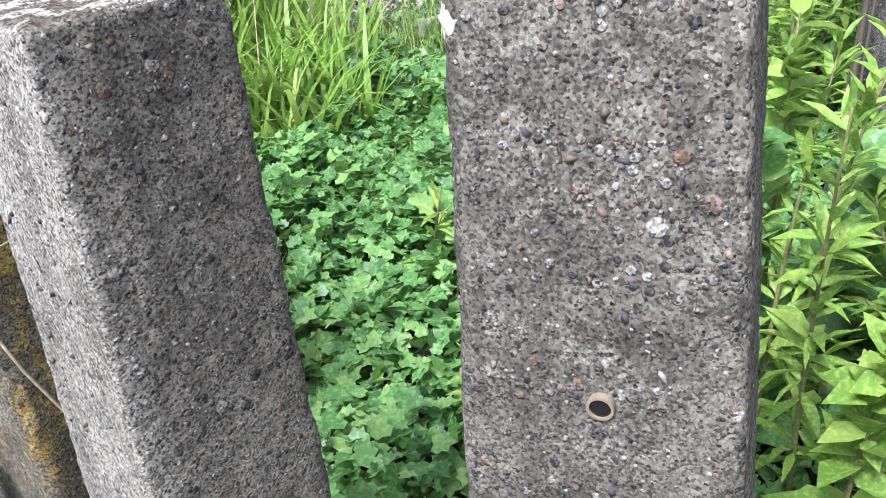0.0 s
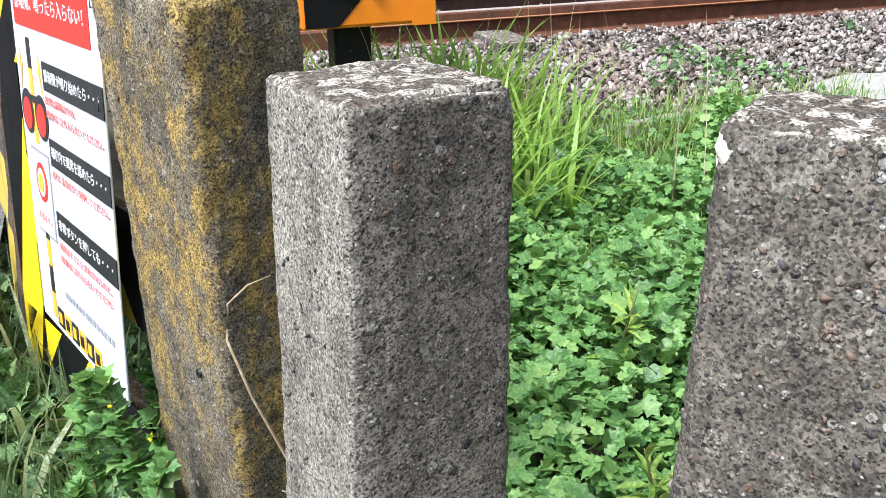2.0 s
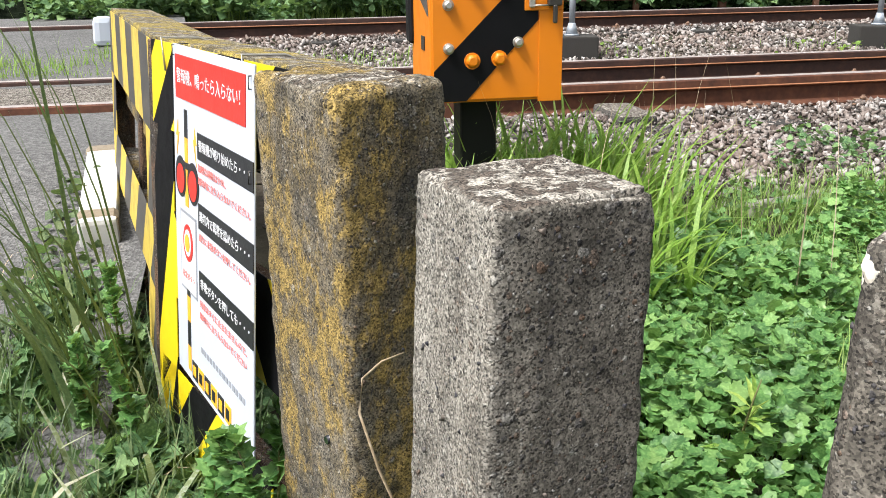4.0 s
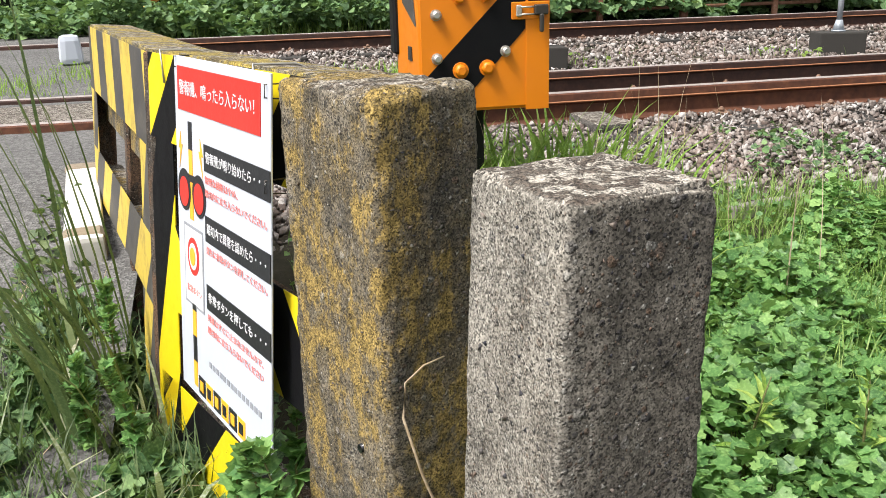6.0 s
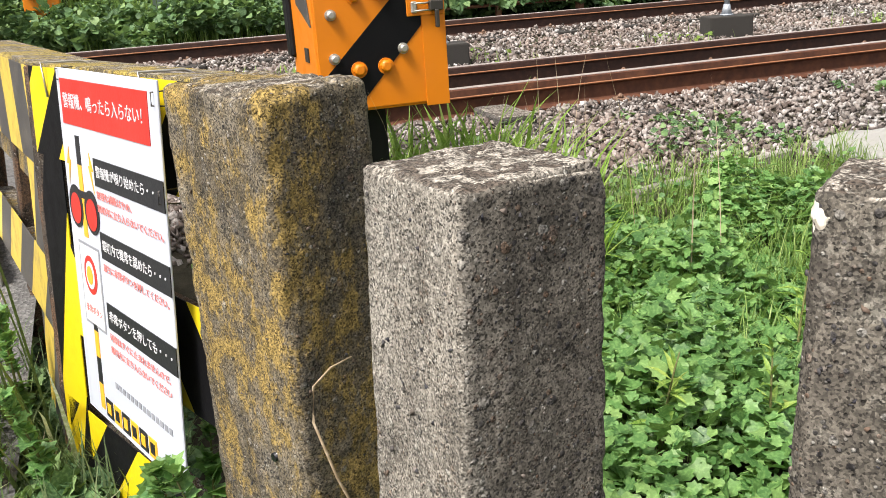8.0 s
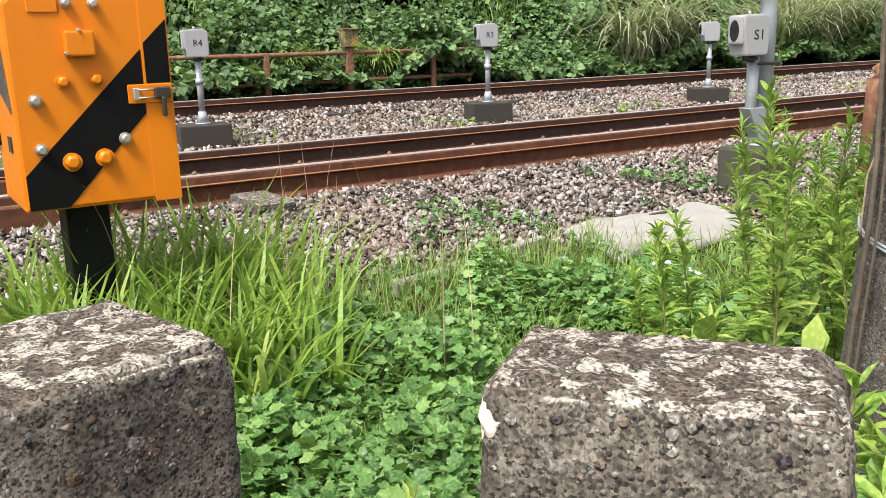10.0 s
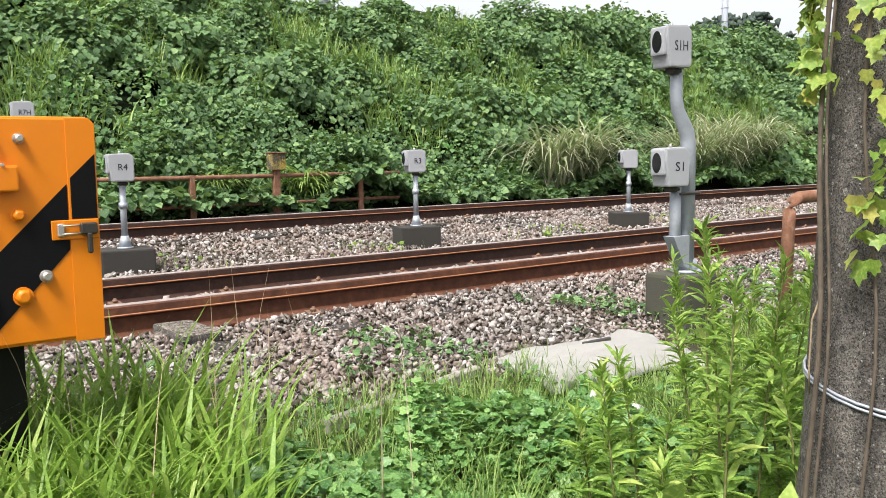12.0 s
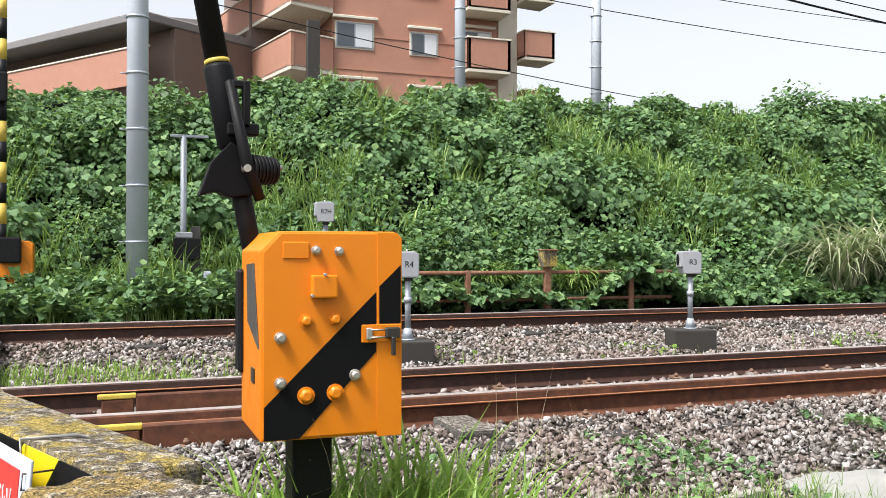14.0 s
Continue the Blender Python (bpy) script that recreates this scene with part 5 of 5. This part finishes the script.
lawn("grass", "bright grass strip between the tracks by the crossing", 3200, M["grass_bright"], -7.0, -3.3, 1.35, 2.2, 0.05, 0.15, 0.006, 0.8, lambda x, y: wave(x, y, 1.6, 2) > -0.15)
lawn("grass", "tangled dusty grass at the road edge", 3600, M["dusty"], -5.3, -4.72, -3.9, -2.05, 0.08, 0.26, 0.004, 0.9, off_things)
lawn("grass", "broad drooping grass blades by the fence", 18, M["pale_grass"], -5.2, -4.85, -3.1, -2.3, 0.25, 0.42, 0.014, 1.1)
lawn("grass", "dry straw lying at the road edge", 110, M["straw"], -5.4, -4.75, -3.9, -1.8, 0.08, 0.25, 0.003, 1.4)
lawn("grass", "tall dark grass stems leaning over the road", 14, M["dusty"], -5.12, -4.96, -2.5, -2.15, 0.6, 1.15, 0.008, 0.42, None, 2.9)
lawn("grass", "fan of long arching green blades beside the fence", 28, M["dusty"], -5.1, -4.95, -2.6, -2.35, 0.4, 0.8, 0.013, 0.85, None, 3.2)
lawn("grass", "short grass along the road side", 2200, M["grass"], -6.9, -2.8, 5.0, 6.9, 0.08, 0.3, 0.008, 0.7)
lawn("grass", "sparse tall seed stems by the machine", 26, M["straw"], -4.1, -3.2, -2.3, -1.5, 0.4, 0.75, 0.003, 0.35)


def weed(x, y, h, leaf, n, label, mat="weed", form=LANCE, seed=0):
    """An upright weed: a stem with leaves all round and a leafy tip."""
    r = np.random.default_rng(seed)
    z0 = float(ground_z(np.array([x]), np.array([y]))[0])
    root = empty("weed_plant", pose(x, y, z0), label, "plant", "tall weeds")
    lx, ly = 0.12 * r.standard_normal(2) * h
    pts = [(lx * s * s, ly * s * s, h * s) for s in np.linspace(0, 1, 8)]
    part("stem", tubed(pts, [0.005 * (1 - 0.75 * q / 7) for q in range(8)], 6), M["stem"], root)
    s = 0.12 + 0.88 * r.random(n) ** 0.8
    pos = np.stack([lx * s * s, ly * s * s, h * s], -1)
    ang = np.arange(n) * 2.4 + 0.4 * r.standard_normal(n)
    scatter("leaves", *form, pos, turns(ang, 0.7 * (s ** 2) + 0.15 + 0.35 * r.standard_normal(n), 0.3 * r.standard_normal(n)), leaf * (0.6 + 0.6 * r.random(n)) * (1.1 - 0.5 * s), M[mat], root)
    return root


WEEDS = [(-3.05, -2.95, 0.78), (-2.9, -2.85, 0.86), (-2.72, -2.82, 0.8), (-2.8, -2.65, 0.7), (-2.6, -2.6, 0.86), (-2.5, -2.75, 0.78), (-3.1, -2.72, 0.55), (-2.95, -2.55, 0.5), (-2.3, -2.4, 0.75), (-2.15, -2.2, 0.68), (-2.45, -2.95, 0.9), (-2.7, -3.05, 0.75), (-2.85, -3.02, 0.62), (-2.25, -2.65, 0.82), (-2.05, -2.45, 0.7)]
for i in range(14):
    WEEDS.append((-3.12 + 0.085 * i + 0.05 * math.sin(i * 2.7), -2.86 + 0.32 * math.sin(i * 1.9) ** 2, 0.42 + 0.3 * math.sin(i * 3.3) ** 2))
for i, (x, y, h) in enumerate(WEEDS):
    weed(x + 0.06, y - 0.1, h, 0.09, 120, "tall leafy green weed with narrow leaves by the pole", seed=i)
for i, (x, y, h) in enumerate([(-3.74, -3.7, 0.74), (-3.8, -3.6, 0.68), (-3.66, -3.62, 0.76), (-3.7, -3.5, 0.7), (-3.72, -3.62, 0.62), (-3.6, -3.52, 0.75), (-3.55, -3.72, 0.66), (-3.42, -3.62, 0.8), (-3.5, -3.4, 0.7), (-3.3, -3.5, 0.72), (-3.36, -3.78, 0.6), (-3.62, -3.84, 0.5), (-3.2, -3.7, 0.62), (-3.78, -3.8, 0.42)]):
    weed(x, y, min(h, 0.64 if x < -3.58 else 0.42), 0.085, 70, "bright upright weed with pointed leaves behind the posts", "weed", OVATE if i % 2 else LANCE, 40 + i)
for i, (x, y, h) in enumerate([(-3.66, -3.55, 0.5), (-3.5, -3.6, 0.42), (-3.38, -3.5, 0.42), (-3.56, -3.75, 0.38), (-3.3, -3.65, 0.36)]):
    weed(x, y, h, 0.1, 34, "broad-leaved green weed behind the posts", "ivy", LEAF, 60 + i)
for i, (x, y, h) in enumerate([(-3.86, -2.98, 0.3), (-3.62, -3.0, 0.26), (-3.3, -2.7, 0.3), (-3.95, -3.3, 0.22)]):
    weed(x, y, h, 0.075, 26, "young yellow-green weed rising from the leaf carpet", "weed", LANCE, 80 + i)
for i, (x, y, h) in enumerate([(-4.72, -3.26, 0.38), (-4.76, -3.14, 0.4), (-4.7, -3.36, 0.32), (-4.74, -3.32, 0.3), (-4.8, -3.22, 0.32), (-4.69, -3.46, 0.22), (-4.45, -3.42, 0.2), (-5.02, -2.35, 0.42), (-4.95, -2.6, 0.38), (-5.06, -2.55, 0.34), (-4.66, -3.2, 0.46), (-4.7, -3.08, 0.48), (-4.68, -3.02, 0.44)]):
    weed(x, y, h * 0.88, 0.046, 90, "leafy green weed at the foot of the fence", "ivy", LOBED, 90 + i)


# ---------------------------------------------------------------- the overgrown bank
def billow(x, y):
    """Rounded heaps with sharp creases between them, 0 to about 1.2."""
    return 1.0 * np.abs(wave(x, y, 0.48, 5)) + 0.45 * np.abs(wave(x, y, 1.4, 1))


def bank_leaves(name, label, n, x0, x1, size, y0=5.2, y1=12.2, form=LEAF, mat="kudzu", lift=0.2, clump=None):
    x = x0 + (x1 - x0) * rng.random(n)
    y = y0 + (y1 - y0) * rng.random(n)
    if clump is not None:
        k_ = clump(x, y)
        x, y = x[k_], y[k_]
    k_ = ((x > -3.0) | (y > 6.75)) & (rng.random(len(x)) < 0.3 + billow(x, y))
    x, y = x[k_], y[k_]
    n = len(x)
    bulge = billow(x, y)
    fade = lerp(y, [8.8, 9.8], [1.0, 0.45])
    z = ground_z(x, y) + 0.02 + lift * fade * (2.6 * bulge + 0.5 * rng.random(n))
    steep = np.clip(2.6 * lift * (billow(x, y + 0.12) - bulge) / 0.12 + 0.65, -0.3, 1.6)
    rot = turns(np.pi + 1.0 * rng.standard_normal(n), -0.15 - 0.55 * steep + 0.45 * rng.standard_normal(n), 0.45 * rng.standard_normal(n))
    ob = scatter(name, *form, np.stack([x, y - 0.1 * rng.random(n), z], -1), rot, size * (0.45 + 0.85 * rng.random(n)), M[mat])
    return tagged(ob, label, "plants", kind="stuff")


bank_leaves("kudzu", "kudzu vines covering the whole bank with broad leaves", 155000, -8.5, 9, 0.071, lift=0.28)
bank_leaves("kudzu", "kudzu vines on the far end of the bank", 42000, 9, 34, 0.14, lift=0.28)
bank_leaves("kudzu", "kudzu vines in the far distance", 9000, 34, 90, 0.4)
bank_leaves("kudzu", "thick kudzu at the foot of the bank", 22000, -3, 13, 0.1, 4.86, 6.0, LEAF, "kudzu", 0.16)
bank_leaves("young_growth", "lighter young vine leaves on the bank", 9000, -8.5, 14, 0.085, 5.3, 9.5, LEAF, "ivy", 0.29, lambda x, y: wave(x, y, 0.8, 8) > 0.1)

SKYLINE = [(-6.6, 3.4), (-5.0, 3.42), (-3.7, 3.46), (-2.3, 3.25), (-1.1, 3.37), (0.75, 3.5), (2.05, 3.44), (3.1, 3.2), (4.7, 3.42), (6.25, 3.42), (8.45, 3.95), (9.4, 3.7), (10.45, 3.92), (12.0, 3.76), (14.5, 3.7), (16.6, 3.85), (20, 4.0), (24, 4.3), (28, 4.4)]
SHRUBS = [(x, 9.5, 0.85 + 0.02 * max(0, x), top) for x, top in SKYLINE]
for i in range(34):
    SHRUBS.append((-7.5 + 0.78 * i + 0.5 * math.sin(i * 5.1), 6.7 + 2.3 * (0.5 + 0.5 * math.sin(i * 2.39)) + (1.0 if i < 7 else 0.0), 0.7 + 0.65 * (0.5 + 0.5 * math.sin(i * 4.3)), None))
for i, (x, y, s, top) in enumerate(SHRUBS):
    r = np.random.default_rng(200 + i)
    z0 = float(ground_z(np.array([x]), np.array([y]))[0]) - 0.1
    if top:
        s = min(1.7, max(0.8, (top - z0) / 0.68))
    n = int(2900 * max(1.0, s) ** 1.5)
    d = r.standard_normal((n, 3))
    d /= np.linalg.norm(d, axis=1, keepdims=True)
    rad = s * (0.62 + 0.25 * r.random(n) + 0.22 * np.sin(d[:, 0] * 5 + i) * np.cos(d[:, 2] * 6))
    root = empty("shrub", pose(x, y, z0), "vine-smothered green shrub on the bank", "shrub", "shrubs on the bank")
    bm = bmesh.new()
    for q in range(5):
        tube(bm, [(0, 0, -0.1), (0.25 * s * math.cos(q * 1.3), 0.25 * s * math.sin(q * 1.3), 0.35 * s), (0.35 * s * math.cos(q * 1.3 + 0.3), 0.3 * s * math.sin(q * 1.3 + 0.3), 0.42 * s)], [0.04, 0.025, 0.01], 6)
    part("branch_frame", bm, M["stem"], root)
    p = d * rad[:, None] * np.array([1.15, 0.9, 0.85])
    p[:, 2] = np.abs(p[:, 2]) * 0.95
    p = p * (0.86 + 0.18 * r.random((n, 1)))
    scatter("crown", *LEAF, p, turns(np.arctan2(d[:, 1], d[:, 0]) - np.pi / 2 + 0.5 * r.standard_normal(n), -0.2 - 1.0 * (1 - np.abs(d[:, 2])) + 0.35 * r.standard_normal(n), 0.4 * r.standard_normal(n)), 0.094 * (0.5 + 0.8 * r.random(n)), M["kudzu"], root)

# arching pampas-like clumps at the foot of the bank
CLUMPS = [(4.95, 5.3, 0.95), (5.6, 5.35, 1.05), (8.4, 5.4, 1.1), (9.4, 5.45, 1.2), (10.6, 5.6, 1.1), (0.75, 5.3, 0.5), (-0.4, 5.4, 0.4)]
for i, (x, y, s) in enumerate(CLUMPS):
    n = 300
    z0 = float(ground_z(np.array([x]), np.array([y]))[0])
    root = empty("grass_clump", pose(x, y, z0), "tall arching clump of pale-edged grass at the bank foot", "grass clump", "arching grass clumps")
    base = np.stack([0.13 * s * rng.standard_normal(n), 0.1 * s * rng.standard_normal(n), 0.25 * s * rng.random(n)], -1)
    bl_ = blades("blade_tuft", base, s * (0.9 + 0.8 * rng.random(n)), 0.03 * (0.6 + 0.8 * rng.random(n)), 1.35 + 0.85 * rng.random(n), 6.28 * rng.random(n), M["pale_grass" if i < 5 else "grass"], root, seg=7)
    tagged(bl_, kind="stuff")
n = 22000
gx_, gy_ = -6 + 24 * rng.random(n), 6.0 + 3.0 * rng.random(n)
keep = wave(gx_, gy_, 0.55, 3) > 0.02
gx_, gy_ = gx_[keep], gy_[keep]
n = len(gx_)
root_z = ground_z(gx_, gy_) + 0.28 * 2.6 * billow(gx_, gy_) * lerp(gy_, [8.8, 9.8], [1.0, 0.45]) * 0.85
tagged(blades("grass", np.stack([gx_, gy_, root_z], -1), 0.3 + 0.4 * rng.random(n), 0.014 * (0.6 + 0.8 * rng.random(n)), 0.6 + 0.7 * rng.random(n), 6.28 * rng.random(n), M["grass"]), "long light green grass growing through the vines", "grass", kind="stuff")

# ---------------------------------------------------------------- poles, wires and signals beyond the tracks
def steel_pole(x, y, r, z0, z1, label):
    root = empty("steel_pole", pose(x, y, 0), label, "pole", "steel line poles")
    part("shaft", tubed([(0, 0, z0), (0, 0, z1)], [r, r * 0.86], 18), M["pole_steel"], root)
    for z in np.arange(z0 + 0.7, z1, 0.62):
        bm = tubed([(0, 0, z), (0, 0, z + 0.025)], r * 1.03, 18)
        tube(bm, [(-r * 1.0, 0, z + 0.01), (-r * 1.55, 0, z + 0.01)], 0.008, 6)
        part("step_band", bm, M["galv"], root)
    return root


steel_pole(-4.264, 6.2, 0.121, 0.1, 7.5, "pale galvanised steel line pole with climbing steps")
steel_pole(2.32, 13.0, 0.12, 2.6, 9.5, "pale galvanised steel line pole behind the bank")
steel_pole(6.48, 14.5, 0.13, 2.6, 9.5, "pale galvanised steel line pole behind the bank")
steel_pole(32.0, 21.0, 0.16, 3.0, 11.5, "distant pale line pole behind the bank")
steel_pole(40.0, 14.25, 0.3, 2.5, 8.0, "distant pale line pole carrying the thick cable")
ob = part("chimney_post", boxed(-0.17, 0.17, -0.12, 0.12, 3.0, 7.1, 0.01, 1), M["dark_steel"], None)
ob.matrix_basis = pose(0.75, 20.0, 0)
tagged(ob, "dark square post in front of the flats", "post")
tpst = empty("t_post", pose(-3.74, 6.6, 0), "thin galvanised post with a short crossbar", "post")
part("post", tubed([(0, 0, -0.1), (0, 0, 2.05)], 0.036, 12), M["galv"], tpst)
part("crossbar", boxed(-0.15, 0.28, -0.03, 0.03, 2.04, 2.07, 0.004, 1), M["galv"], tpst)
lb = empty("lamp_box", pose(-3.72, 6.45, 0), "black signal lamp box on a dark post", "box")
part("post", boxed(0.06, 0.16, 0.0, 0.1, -0.1, 1.0, 0.006, 1), M["black_old"], lb)
part("body", boxed(-0.15, 0.14, -0.14, 0.0, 0.61, 0.86, 0.012, 2), M["black"], lb)
part("cap", boxed(-0.12, 0.06, -0.12, 0.0, 0.86, 0.93, 0.01, 1), M["grey_box"], lb)
mk = empty("marker_post", pose(-3.5, 6.3, 0), "white marker post with a worn top", "post")
part("post", boxed(-0.04, 0.04, -0.04, 0.04, -0.1, 0.48, 0.008, 1), M["white"], mk)
part("band", boxed(-0.042, 0.042, -0.042, 0.042, 0.2, 0.27, 0.004, 1), M["yellow_old"], mk)

fg = empty("gate_machine", pose(-5.48, 6.5, 0), "orange gate machine across the tracks with a black band", "gate machine")
part("casing", prism([(-0.2, 0.43), (0.16, 0.43), (0.16, 0.78), (0.12, 0.82), (-0.2, 0.82)], "y", -0.16, 0.16, 0.01), M["orange"], fg)
part("pedestal", prism([(-0.12, 0.12), (0.0, 0.03), (0.08, 0.12), (0.08, 0.45), (-0.12, 0.45)], "y", -0.07, 0.07, 0.006), M["orange"], fg)
part("black_band", prism([(-0.12, 0.24), (0.08, 0.38), (0.08, 0.42), (-0.12, 0.33)], "y", -0.074, -0.0705), M["black_film"], fg)
part("motor", boxed(-0.17, 0.05, -0.24, -0.16, 0.58, 0.86, 0.02, 2), M["black"], fg, "black motor housing")
cs = empty("crossing_signal", pose(-5.63, 6.4, 0), "black and yellow striped crossing signal mast", "signal")
for j in range(16):
    part("mast_band", tubed([(0, 0, -0.1 + 0.22 * j), (0, 0, 0.12 + 0.22 * j)], 0.048, 14), M["yellow_old"] if j % 2 else M["black"], cs)
part("lamp_board", boxed(-0.5, 0.06, -0.1, -0.04, 2.3, 2.62, 0.02, 2), M["black"], cs)


def wire(p, q, sag, r, label):
    pts = [(p[0] + (q[0] - p[0]) * s, p[1] + (q[1] - p[1]) * s, p[2] + (q[2] - p[2]) * s - sag * 4 * s * (1 - s)) for s in np.linspace(0, 1, 24)]
    tagged(part("cable", tubed(pts, r, 5), M["black"], None), label, "cable", "overhead cables")


wire((-9, 10.5, 6.4), (32, 21, 8.4), 0.6, 0.012, "thin dark overhead cable")
wire((-9, 11.5, 7.2), (32, 21, 9.6), 0.6, 0.012, "thin dark overhead cable")
wire((3.5, 8.5, 5.6), (40, 14, 6.2), 0.5, 0.022, "thick dark overhead cable")
wire((3.5, 8.8, 5.9), (40, 14.5, 7.0), 0.5, 0.012, "thin dark overhead cable")
wire((-6, 9.5, 4.9), (16, 14, 3.9), 0.35, 0.009, "thin dark overhead cable")

# ---------------------------------------------------------------- block of flats on the bank
GZ = 3.0
fl = empty("apartment_building", pose(0, 30, 0), "terracotta-tiled block of flats with stepped balconies", "building")
part("wall", boxed(3.75, 10.9, 0.0, 9.0, GZ, 15.5, 0.02, 1), M["brick_wall"], fl)
part("wall", boxed(10.9, 11.8, -0.05, 9.0, GZ, 15.5, 0.02, 1), M["cream"], fl, "cream rendered corner wall")
part("wall", boxed(-3.2, 0.6, 8.6, 12.0, GZ, 10.2, 0.02, 1), M["brick_wall"], fl)
part("roof", boxed(-3.4, 0.6, 8.2, 12.0, 11.0, 11.5, 0.03, 1), M["roof"], fl)
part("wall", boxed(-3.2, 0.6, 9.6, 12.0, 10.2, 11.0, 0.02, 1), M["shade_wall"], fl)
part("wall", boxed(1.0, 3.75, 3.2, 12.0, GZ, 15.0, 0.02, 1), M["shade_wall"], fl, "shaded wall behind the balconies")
for z in (8.0, 9.35, 11.75, 14.15):
    part("wall_band", boxed(3.7, 10.9, -0.03, 0.0, z - 0.04, z + 0.04), M["brick_wall"], fl)


def flat_window(x0, x1, z0, z1):
    wn = part("window", boxed(x0, x1, -0.04, 0.02, z0, z1, 0.01, 1), M["cream"], fl, "pale aluminium window")
    part("frame", boxed(x0 + 0.06, x1 - 0.06, -0.06, -0.04, z0 + 0.06, z1 - 0.06), M["galv"], wn)
    mid = (x0 + x1) / 2
    part("pane", boxed(x0 + 0.1, mid - 0.03, -0.075, -0.06, z0 + 0.1, z1 - 0.1), M["glass"], wn)
    part("pane", boxed(mid + 0.03, x1 - 0.1, -0.075, -0.06, z0 + 0.1, z1 - 0.1), M["curtain"], wn, "window half with a pale curtain")
    part("sill", boxed(x0 - 0.12, x1 + 0.12, -0.2, -0.04, z1 + 0.08, z1 + 0.2, 0.02, 1), M["cream"], wn, "cream hood over the window")


for dz in (-2.4, 0.0, 2.4):
    flat_window(3.82, 5.45, 8.78 + dz, 9.88 + dz)
    flat_window(6.95, 8.2, 8.72 + dz, 9.72 + dz)


def flat_balcony(outline, z, h, label):
    b = part("balcony", prism(outline, "z", z - 0.22, z, 0.02), M["cream"], fl, label)
    n = len(outline)
    for i in range(n - 1):
        p, q = outline[i], outline[i + 1]
        mm, ll = frame_of((p[0], p[1], 0), (q[0], q[1], 0))
        o_ = part("parapet", boxed(0, ll, 0, 0.14, z - 0.1, z + h, 0.01, 1), M["brick_wall"], b)
        o_.matrix_basis = mm
        c_ = part("coping", boxed(-0.03, ll + 0.03, -0.04, 0.18, z + h, z + h + 0.07, 0.01, 1), M["cream"], b)
        c_.matrix_basis = mm
    return b


for dz in (-2.45, 0.0, 2.45):
    flat_balcony([(-0.1, 9.0), (1.9, -0.9), (3.72, -0.2), (3.72, 3.0)], 7.75 + dz + 0.1, 1.2, "angled terracotta balcony with a pale coping")
for dz in (-2.5, 0, 2.5, 5.0):
    flat_balcony([(9.0, 0.0), (9.0, -1.3), (10.9, -1.3), (10.9, 0.0)], 8.2 + dz, 1.15, "terracotta balcony with a pale coping")
    flat_balcony([(11.8, 0.4), (11.8, -0.8), (13.2, -0.8), (13.2, 0.6)], 9.0 + dz, 1.0, "terracotta corner balcony")
    flat_window(9.3, 10.6, 8.5 + dz, 10.0 + dz)
mw, lw = frame_of((-19.8, 23.7, 0), (-3.4, 0.0, 0))
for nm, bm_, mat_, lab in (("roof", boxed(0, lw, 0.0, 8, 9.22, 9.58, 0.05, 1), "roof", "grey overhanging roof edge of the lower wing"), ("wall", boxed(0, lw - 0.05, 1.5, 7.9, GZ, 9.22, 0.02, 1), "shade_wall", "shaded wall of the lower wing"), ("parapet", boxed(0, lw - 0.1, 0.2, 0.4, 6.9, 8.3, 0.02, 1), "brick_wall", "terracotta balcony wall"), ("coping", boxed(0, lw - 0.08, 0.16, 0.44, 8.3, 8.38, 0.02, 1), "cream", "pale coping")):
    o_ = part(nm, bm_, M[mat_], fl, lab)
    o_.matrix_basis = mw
part("roof", boxed(-2.0, 3.75, 1.5, 6.0, 11.9, 12.4, 0.05, 1), M["roof"], fl)

# wooded hill in the distance
n = 20000
hx = 110 + 240 * rng.random(n)
hy = 140 + 20 * rng.random(n)
ridge = 13 + 26 * np.exp(-((hx - 224) / 48) ** 2) + 1.2 * np.sin(hx * 0.23) + 0.8 * np.sin(hx * 0.61)
hz = 3 + (ridge - 3) * rng.random(n) ** 0.6
hill = scatter("wooded_hill", *stone_form(9), np.stack([hx, hy, hz], -1), turns(*(6.28 * rng.random((3, n)))), 1.5 + 1.7 * rng.random(n), M["hill"], None, "", True)
tagged(hill, "low hill of dark green woods on the horizon", "hill", kind="stuff")
